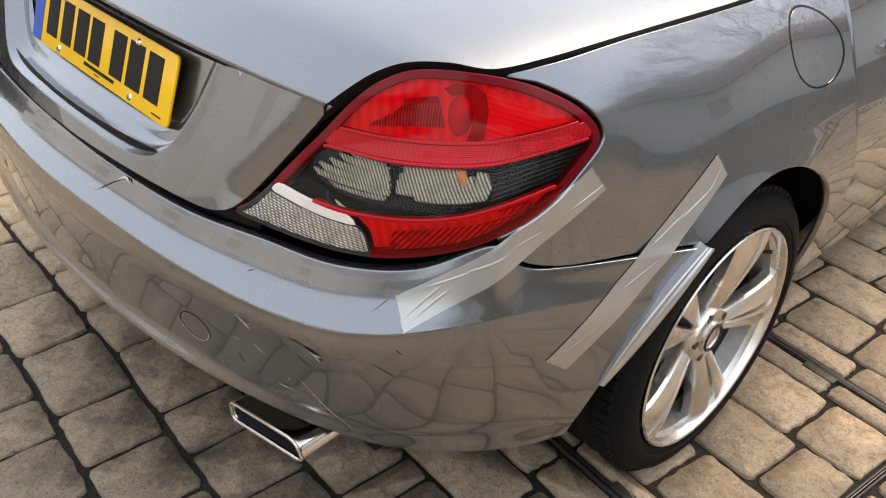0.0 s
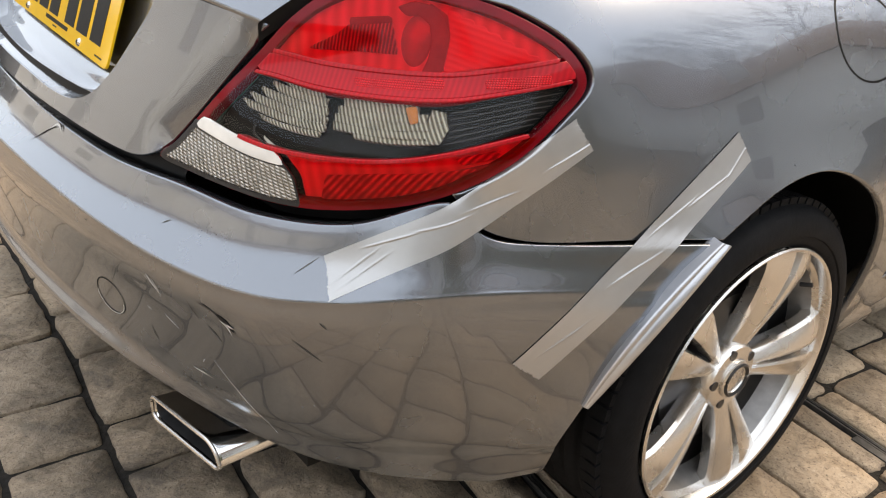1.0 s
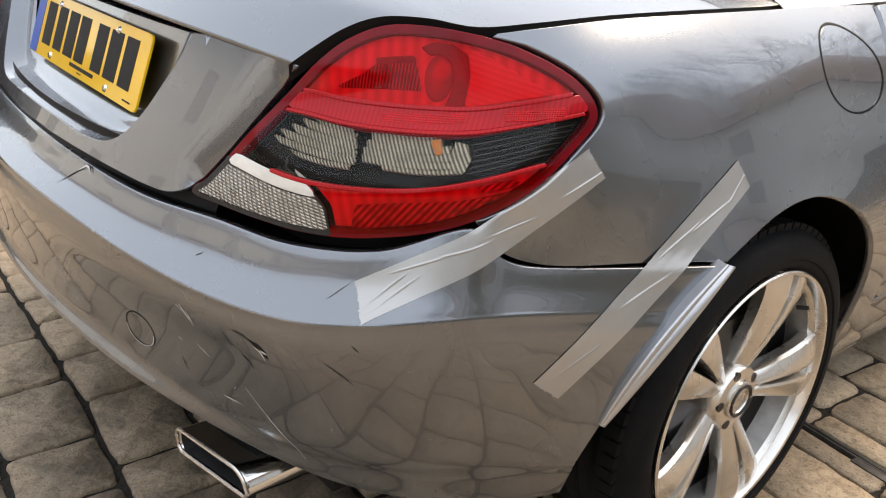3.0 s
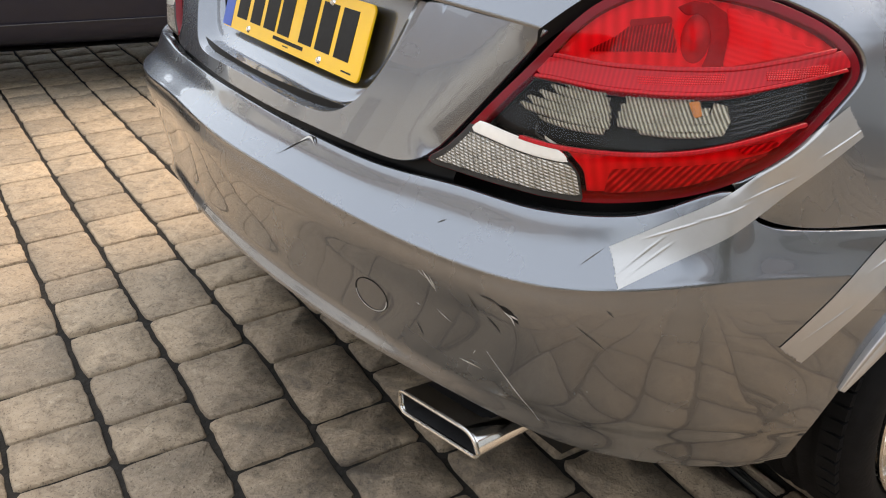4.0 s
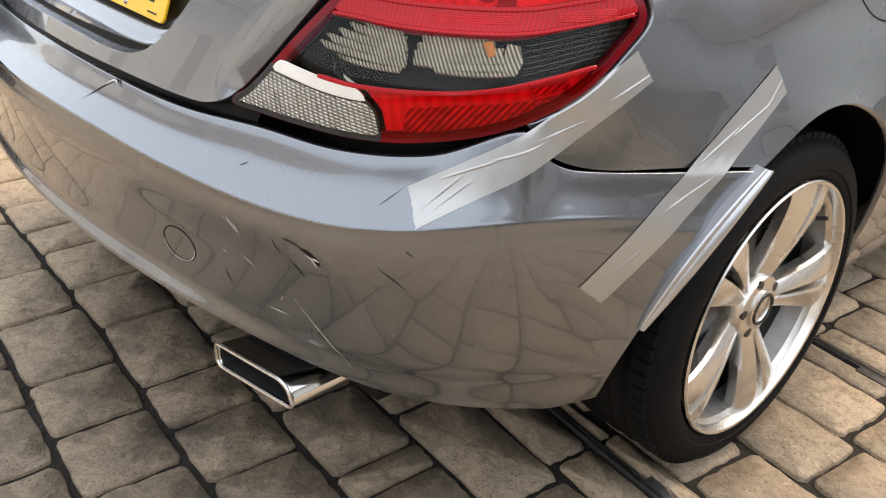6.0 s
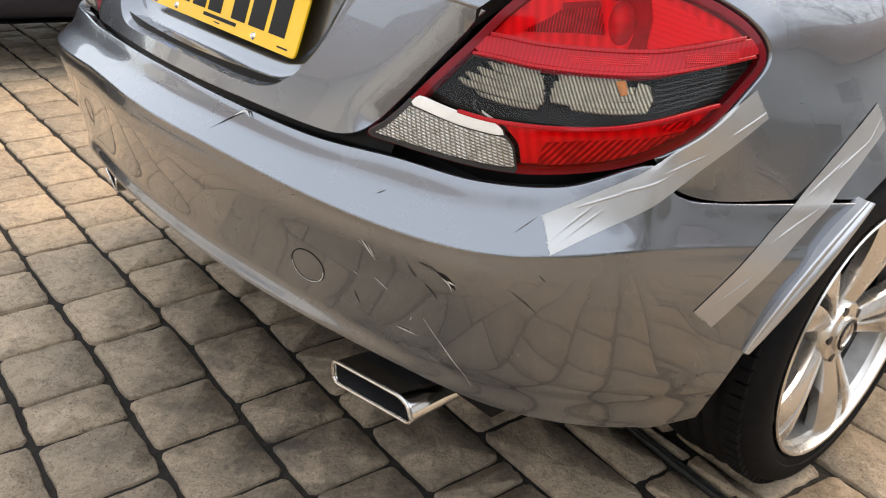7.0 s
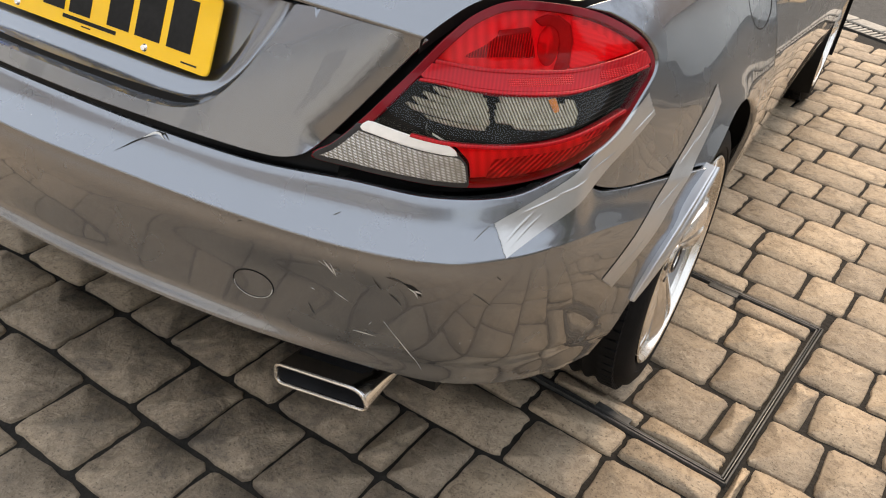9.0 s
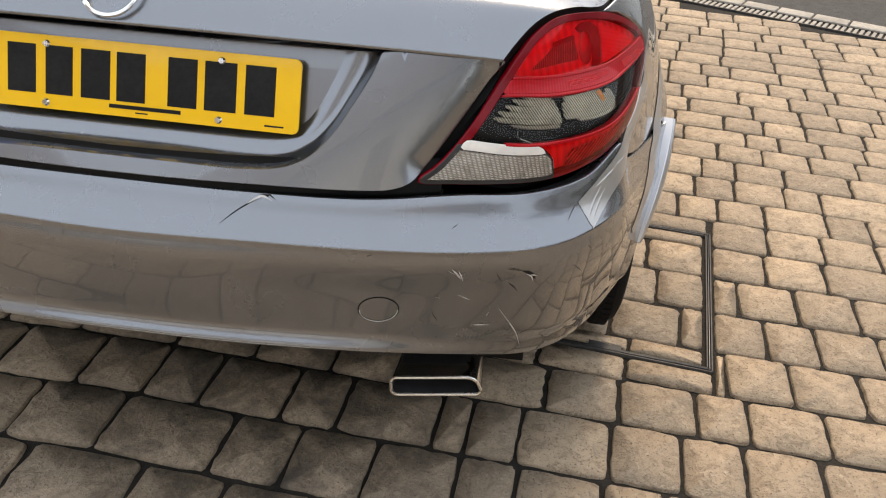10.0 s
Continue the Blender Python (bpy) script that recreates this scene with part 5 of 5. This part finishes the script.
def paver_mesh(seed):
    """A worn block 1 x 1 in plan, with rounded corners and edges and uneven sides."""
    rng = random.Random(seed)
    me = bpy.data.meshes.new("paver")
    quarter = [(.5, .02), (.5, .16), (.5, .30), (.495, .43), (.474, .474), (.43, .495), (.30, .5), (.15, .5)]
    plan = [(x * math.cos(q) - y * math.sin(q), x * math.sin(q) + y * math.cos(q)) for q in (0, math.pi / 2, math.pi, -math.pi / 2) for x, y in quarter]
    plan = [(x + rng.uniform(-.017, .011) * (1 if x > 0 else -1), y + rng.uniform(-.017, .011) * (1 if y > 0 else -1)) for x, y in plan]
    v = []
    for k, z in ((1.0, -.012), (.988, -.0030), (.962, .0002)):
        v += [(x * k, y * k, z + rng.uniform(-.0009, .0007) * (z > -.01)) for x, y in plan]
    n = len(plan)
    f = [(r * n + i, r * n + (i + 1) % n, r * n + n + (i + 1) % n, r * n + n + i) for r in range(2) for i in range(n)]
    v.append((0, 0, .0005))
    f += [(2 * n + i, 2 * n + (i + 1) % n, 3 * n) for i in range(n)]
    me.from_pydata(v, [], f)
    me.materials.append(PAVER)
    me.polygons.foreach_set("use_smooth", [True] * len(f))
    return me


SHAPES = [paver_mesh(s) for s in range(24)]
# recessed access cover set into the paving
FC = Vector((1.121, .503, 0))
FW, FL = .62, .687


def cover_uv(p):
    q = p - FC
    return q.dot(DX), q.dot(DY)


COURSE = .178


def bend(u, v):
    """Where a place along and across the courses lies, as the courses fan out a little."""
    y = v + (-.065 * (u - .5) if u > -.2 else .0455 - .017 * (u + .2))
    far_off = min(1, max(0, (v - 1.0) / .9))
    return Vector((u, y - .10 * far_off * max(-.6, u - 1.0) * .6, 0))


rng = random.Random(11)
cells = []


def add_cell(a0, a1, b0, b1, turn_to=None):
    """One block between two ends along its course and two heights across it, in the frame's own axes when turn_to is given."""
    if a1 - a0 < .022 or b1 - b0 < .022:
        return
    if turn_to is None:
        c = bend((a0 + a1) / 2, (b0 + b1) / 2)
        d = bend(a1, (b0 + b1) / 2) - bend(a0, (b0 + b1) / 2)
        ang = math.atan2(d.y, d.x)
    else:
        c, ang = FC + DX * (a0 + a1) / 2 + DY * (b0 + b1) / 2, ANG
    if (c - K0).dot(KDY) < -.20 - abs(math.sin(KA)) * (a1 - a0) * .5:
        cells.append((c, a1 - a0, b1 - b0, ang))


# where the cross joints lie in the courses behind the car and beside it
JOINTS = {
    -5: (-.14,), -4: (-1.165, -1.03, -.79, -.58, -.37, -.20, -.05),
    -3: (-2.10, -1.865, -1.68, -1.477, -1.335, -1.147, -.864, -.729, -.538, -.346, -.155, -.02, .17),
    -2: (-2.6, -2.388, -2.159, -1.848, -1.66, -1.382, -1.198, -.999, -.809, -.51, -.295, -.055, .118, .295),
    -1: (-2.07, -1.927, -1.716, -1.527, -1.253, -1.077, -.891, -.717, -.575, -.37, -.176, .074, .221, .383, .557, .675, .846),
    0: (-2.134, -1.929, -.509, -.31, -.151, -.02, .167, .29, .50, .568, .675, .868, 1.015, 1.145, 1.301),
}
JOINTS_BESIDE = {
    1: (.43, .728, .893, 1.065, 1.177, 1.346), 2: (.919, 1.152, 1.30, 1.462), 3: (1.274, 1.401, 1.554), 4: (1.233, 1.386, 1.542), 5: (1.336, 1.503),
    6: (1.2, 1.375, 1.536, 1.695), 7: (1.125, 1.25, 1.397, 1.588), 8: (1.198, 1.327, 1.491, 1.606), 9: (1.241, 1.355, 1.522, 1.742),
    10: (1.317, 1.477, 1.641, 1.805), 11: (1.212, 1.444, 1.564, 1.724), 12: (1.383, 1.535, 1.694),
}


def course_start(row):
    """The courses are not all of one depth: where a course begins."""
    return .142 + COURSE * (row + float(np.interp(row, (-28, -1, 1, 2.5, 6.5, 8.5, 10.5, 12.5, 30), (-.05, -.05, -.05, -.24, -.30, -.42, -.56, -.9, -2.2))))


def course_joints(row):
    """The ends of the blocks along one course."""
    known = [-6.0 - rng.uniform(0, .2)] + list(JOINTS.get(row, JOINTS_BESIDE.get(row, ()))) + [6.4]
    out = known[:1]
    for a, b in zip(known, known[1:]):
        while b - out[-1] > .30:
            ln = rng.choice((.125, .15, .165, .18, .20, .215, .235, .255)) * rng.uniform(.95, 1.05)
            out.append(out[-1] + (ln if b - out[-1] > .5 else (b - out[-1]) * rng.uniform(.45, .55)))
        out.append(b)
    return out


for row in range(-28, 34):
    v0 = course_start(row)
    depth = course_start(row + 1) - v0
    ends = course_joints(row)
    for u, u_end in zip(ends, ends[1:]):
        ln = u_end - u
        a, b = cover_uv(bend(u + ln / 2, v0 + depth / 2))
        ha, hb = ln / 2, depth / 2
        if a + ha > -FW and a - ha < 0 and b + hb > 0 and b - hb < FL:
            m = .021
            add_cell(max(a - ha, -FW + m), min(a + ha, -m), max(b - hb, m), min(b + hb, FL - m), 1)
            if a + ha > 0:
                add_cell(max(0, a - ha) + .003, a + ha, b - hb, b + hb, 1)
            if a - ha < -FW:
                add_cell(a - ha, -FW - .003, b - hb, b + hb, 1)
            lo, hi = max(a - ha, -FW), min(a + ha, 0)
            if b - hb < 0:
                add_cell(lo, hi, b - hb, -.003, 1)
            if b + hb > FL:
                add_cell(lo, hi, FL + .003, b + hb, 1)
        else:
            add_cell(u, u + ln, v0, v0 + depth)
near, far = [], []
for c in cells:
    p = c[0]
    (near if -.75 < p.x < 1.75 and -.55 < p.y < 1.05 else far).append(c)
near.sort(key=lambda c: (c[0] - Vector((.7, .1, 0))).length)
far += near[290:]
near = near[:290]


def paver_pose(c, ln, dp, ang, r):
    tilt = Euler((r.uniform(-.007, .007), r.uniform(-.007, .007), ang + r.uniform(-.012, .012)))
    return Matrix.LocRotScale((c.x, c.y, r.uniform(-.0025, .0015)), tilt, (ln - .005 - r.uniform(0, .005), dp - .0075 - r.uniform(0, .005), 1))


# metal cover frame
frame_m = Matrix.Translation(FC) @ Matrix.Rotation(ANG, 4, 'Z')
cover = tagged(new("access_cover"), "recessed metal access cover frame inset with paving", "drain cover")
cover.location = FC
def cover_bar(name, lo, hi, mat, label=""):
    bm = bmesh.new()
    box(bm, lo, hi, frame_m, .0008)
    ob = part(name, bm, mat, cover, label)
    ob.matrix_parent_inverse = Matrix.Translation(-FC)
    return ob


for off, wd, mat, z in ((0, .004, GRATE, .002), (.0065, .003, STEEL, .003), (.0115, .004, GRATE, .002)):
    cover_bar("frame_bar", (-off - wd, off, -.03), (-off, FL - off, z), mat)
    cover_bar("frame_bar", (-FW + off, off, -.03), (-FW + off + wd, FL - off, z), mat)
    cover_bar("frame_bar", (-FW + off, off, -.03), (-off, off + wd, z), mat)
    cover_bar("frame_bar", (-FW + off, FL - off - wd, -.03), (-off, FL - off, z), mat)
cover_bar("keyhole_plate", (-.30, FL - .034, -.02), (-.22, FL - .004, .001), GRATE, "dark lifting-key plate")
cover_bar("keyhole_plate", (-.30, .004, -.02), (-.22, .034, .001), GRATE, "dark lifting-key plate")

# channel drain, kerb stones and road
def k_pose(u, v, z=0):
    p = K0 + KDX * u + KDY * v
    return Matrix.LocRotScale((p.x, p.y, z), Euler((0, 0, KA)), None)


drain = tagged(new("channel_drain"), "narrow slotted drain channel along the kerb stones", "drain")
bm = bmesh.new()
box(bm, (-9, -.17, -.05), (9, -.05, -.006), k_pose(0, 0))
part("channel", bm, DEEP_BLACK, drain)
bm = bmesh.new()
box(bm, (-9, -.18, -.03), (9, -.168, .004), k_pose(0, 0))
box(bm, (-9, -.052, -.03), (9, -.040, .004), k_pose(0, 0))
part("channel_edge", bm, GRATE, drain)
bm = bmesh.new()
for i in range(-140, 141):
    box(bm, (i * .032 - .009, -.168, -.012), (i * .032 + .009, -.052, .001), k_pose(0, 0))
part("grate_slats", bm, KERB, drain)
drain.children[-1]["kind"] = "stuff"
kerb = tagged(new("kerb"), "row of pale kerb setts beside the road", "kerb", kind="structure")
bm = bmesh.new()
box(bm, (-.095, -.045, -.06), (.095, .075, .012), None, .008)
kerb_first = part("kerb_stone", bm, KERB, kerb)
for i in range(-24, 25):
    ob = kerb_first if i == -24 else bpy.data.objects.new("kerb_stone", kerb_first.data)
    if i > -24:
        scene.collection.objects.link(ob)
        ob.parent = kerb
    ob.matrix_world = k_pose(i * .20, 0)
bm = bmesh.new()
bmesh.ops.create_grid(bm, x_segments=2, y_segments=2, size=1, matrix=k_pose(0, 60.08, -.004) @ Matrix.Diagonal((120, 60, 1, 1)))
road = tagged(part("road", bm, ASPHALT, None), "dark grey asphalt road beyond the kerb", "road", kind="structure")

# ---- the navy car beside ----
navy = thing("parked_car", "dark navy car parked alongside with a thin sill strip", "car", at=(-3.4, .4, 0))
NM = Matrix.Translation((-2.64, .10, 0)) @ Matrix.Rotation(radians(-17), 4, 'Z')


def navy_sheet(name, rows, mat, label=""):
    g = np.array([[tuple(NM @ Vector(p)) for p in r] for r in rows])
    ob = sheet(name, g, mat, navy, label)
    ob.matrix_parent_inverse = Matrix.Translation(-navy.location)
    return ob


def navy_half(y, nose):
    k = 1 - .30 * nose ** 3
    prof = [(-.24, .215), (-.10, .22), (0, .27), (-.004, .33), (.0, .345), (.012, .42), (.025, .56), (.02, .68), (-.01, .80), (-.08, .90)]
    mid = -.85
    out = [(mid + (x - mid) * k, y, z) for x, z in prof]
    back_side = [(2 * mid - x, y, z) for x, y, z in out[::-1]]
    return out + back_side


ys = np.linspace(-1.6, 2.6, 25)
navy_sheet("lower_body", [navy_half(y, abs((y - .5) / 2.1)) for y in ys], NAVY)
navy_sheet("sill_strip", [[(.004, y, .329), (.0065, y, .3315), (.004, y, .334)] for y in (-1.1, 0, .9, 1.75)], STEEL, "thin grey metal strip along the sill")
navy_sheet("underside", [[(-.09, y, .205), (-.85, y, .19), (-1.6, y, .205)] for y in (-1.6, .5, 2.6)], DEEP_BLACK)
cabn = [[(-.85 + w * t, y, .88 + (z - .88) * (1 - abs(t) ** 5)) for t in np.linspace(-1, 1, 13)] for y, z, w in ((-1.3, .92, .72), (-.8, 1.25, .64), (.3, 1.40, .62), (1.0, 1.35, .64), (1.7, .95, .72))]
navy_sheet("cabin", net_surface(cabn, 2, 3), GLASS)
navy_sheet("bonnet", [[(-.85 + .78 * t, y, .90 - .02 * abs(t) - .10 * max(0, abs(y - .5) - 1.4)) for t in np.linspace(-1, 1, 9)] for y in (-1.6, -.6, .5, 1.6, 2.6)], NAVY)
for yy in (-1.0, 1.75):
    for sx in (-.02, -1.68):
        bm = bmesh.new()
        revolve(bm, [(-.2, .18), (-.21, .26), (-.19, .30), (-.02, .30), (0, .26), (-.01, .18), (-.03, .02)], 40)
        ob = part("wheel", bm, TYRE, navy, "black tyre")
        ob.matrix_parent_inverse = Matrix.Translation(-navy.location)
        ob.matrix_basis = NM @ Matrix.Translation((sx if sx > -1 else sx + .2 * 0, yy, .30)) @ (Matrix.Rotation(math.pi, 4, 'Z') if sx < -1 else Matrix())

# ---- surroundings out of view, added for the paint to mirror ----
def house(x, y, w, d, h, turn, label):
    hm = Matrix.Translation((x, y, 0)) @ Matrix.Rotation(radians(turn), 4, 'Z')
    hs = thing("house", label, "house", "houses across the street", at=(x, y, 0))
    bm = bmesh.new()
    box(bm, (-w / 2, -d / 2, -.02), (w / 2, d / 2, h), Matrix.Rotation(radians(turn), 4, 'Z'))
    part("wall", bm, RENDER_WALL, hs)
    bm = bmesh.new()
    v = [bm.verts.new(Matrix.Rotation(radians(turn), 3, 'Z') @ Vector(p)) for p in ((-w / 2 - .4, -d / 2 - .4, h - .1), (w / 2 + .4, -d / 2 - .4, h - .1), (w / 2 + .4, d / 2 + .4, h - .1), (-w / 2 - .4, d / 2 + .4, h - .1), (-w / 2 - .2, 0, h + d * .33), (w / 2 + .2, 0, h + d * .33))]
    for q in ((0, 1, 5, 4), (2, 3, 4, 5), (1, 2, 5), (3, 0, 4), (3, 2, 1, 0)):
        bm.faces.new([v[i] for i in q])
    part("roof", bm, ROOF, hs, smooth=False)
    for k in range(4):
        for zz in (1.0, 3.4):
            for face in (-1, 1):
                bm = bmesh.new()
                cx = -w / 2 + w * (k + .5) / 4
                box(bm, (cx - .55, face * d / 2 - .04, zz), (cx + .55, face * d / 2 + .04, zz + 1.2), Matrix.Rotation(radians(turn), 4, 'Z'))
                part("window", bm, CURTAIN, hs)
    return hs


house(2.0, -19, 22, 8, 5.2, 4, "plain rendered house with a brown tiled roof")
# Added to keep the low sky out of the boot lid's reflection.
house(-16, -17, 20, 8, 5.4, -38, "plain rendered house with a brown tiled roof")
house(25, -6, 16, 8, 5.2, 78, "plain rendered house with a brown tiled roof")
# Added for a straight dark roofline in the wing's reflection.
house(6.5, 14.6, 30, 9, 2.9, -25, "low rendered house with a brown tiled roof, added out of view")
house(26, 10, 14, 8, 5.2, 78, "plain rendered house with a brown tiled roof")
house(-18, 14, 14, 8, 5.2, 84, "plain rendered house with a brown tiled roof")


def bare_tree(x, y, h, seed):
    r = random.Random(seed)
    tr = thing("tree", "bare winter tree with fine spreading branches", "tree", "bare trees along the street", at=(x, y, 0))
    bm, tw = bmesh.new(), bmesh.new()
    tube(bm, [(0, 0, -.05), (.05, .02, h * .2), (.02, .1, h * .42)], lambda f: .17 - .06 * f, 8)

    def limb(p, d, ln, rad, depth):
        q = p + d * ln * .5 + Vector((r.uniform(-.1, .1), r.uniform(-.1, .1), r.uniform(0, .1))) * ln
        e = p + d * ln
        tube(bm if depth < 2 else tw, [p, q, e], lambda f: rad * (1 - .5 * f), 5 if depth < 2 else 3)
        if depth < 5:
            for _ in range(4 if depth < 2 else 3):
                nd = (d + Vector((r.uniform(-.75, .75), r.uniform(-.75, .75), r.uniform(-.15, .55)))).normalized()
                limb(p + (e - p) * r.uniform(.45, 1), nd, ln * r.uniform(.55, .78), max(.011, rad * .56), depth + 1)
    for k in range(5):
        a = k * math.tau / 5 + r.uniform(-.3, .3)
        limb(Vector((.02, .08, h * (.3 + .03 * k))), Vector((math.cos(a), math.sin(a), .9)).normalized(), h * .26, .08, 0)
    part("trunk", bm, BARK, tr)
    part("twigs", tw, BARK, tr)["kind"] = "stuff"


bare_tree(13, -5, 8.5, 1)
bare_tree(12.2, 20.4, 15.5, 2)
bare_tree(17.5, 17.0, 14.0, 5)
bare_tree(9, -13, 7.0, 3)
def hedge(m, length, width, height, seed):
    """A clipped hedge: an uneven hull under a coat of small leaves."""
    r = random.Random(seed)
    prof = [(-.5, 0), (-.53, .3), (-.52, .7), (-.47, .94), (-.3, 1.0), (0, 1.02), (.3, 1.0), (.47, .94), (.52, .7), (.53, .3), (.5, 0)]
    n = int(length / .3)
    g = np.array([[(i / n * length + r.uniform(-.05, .05), x * width + r.uniform(-.07, .07), max(-.05, z * (height + .12 * math.sin(i * .5) + .1 * math.sin(i * 1.37)) + r.uniform(-.06, .06))) for x, z in prof] for i in range(n + 1)])
    g[0, :, 1] *= .4
    g[-1, :, 1] *= .4
    verts = [tuple(m @ Vector(p)) for p in g.reshape(-1, 3)]
    faces = grid_faces(n + 1, len(prof))
    for _ in range(int(length * 260)):
        i, q = r.randrange(n), r.randrange(len(prof) - 1)
        a, b = r.random(), r.random()
        p = Vector(g[i, q]) * (1 - a) * (1 - b) + Vector(g[i + 1, q]) * a * (1 - b) + Vector(g[i, q + 1]) * (1 - a) * b + Vector(g[i + 1, q + 1]) * a * b
        u = Vector((r.uniform(-1, 1), r.uniform(-1, 1), r.uniform(-1, 1))).normalized() * r.uniform(.03, .07)
        v = u.orthogonal().normalized() * r.uniform(.02, .035)
        w = u.cross(v).normalized() * r.uniform(-.05, .05)
        base = len(verts)
        verts += [tuple(m @ (p - u)), tuple(m @ (p + v + w)), tuple(m @ (p + u)), tuple(m @ (p - v + w))]
        faces.append((base, base + 1, base + 2, base + 3))
    return tagged(mesh_object("hedge", verts, faces, HEDGE, None), "clipped dark evergreen hedge, added out of view to darken reflections", "hedge", "hedges round the drive")


# Unseen hedge, added as a dark band for the wing to mirror.
hedge(Matrix.Translation((5.8, -11, 0)) @ Matrix.Rotation(math.pi / 2, 4, 'Z'), 13, 1.2, 1.0, 4)

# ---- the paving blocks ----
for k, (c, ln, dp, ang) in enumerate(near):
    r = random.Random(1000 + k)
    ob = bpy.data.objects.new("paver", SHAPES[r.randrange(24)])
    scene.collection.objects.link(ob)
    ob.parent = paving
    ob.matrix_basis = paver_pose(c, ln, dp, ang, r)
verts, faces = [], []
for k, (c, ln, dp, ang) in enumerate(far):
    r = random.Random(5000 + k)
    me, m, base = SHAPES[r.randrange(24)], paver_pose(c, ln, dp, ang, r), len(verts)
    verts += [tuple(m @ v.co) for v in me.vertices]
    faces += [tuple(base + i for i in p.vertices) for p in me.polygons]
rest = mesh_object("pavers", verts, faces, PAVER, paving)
rest["kind"] = "stuff"
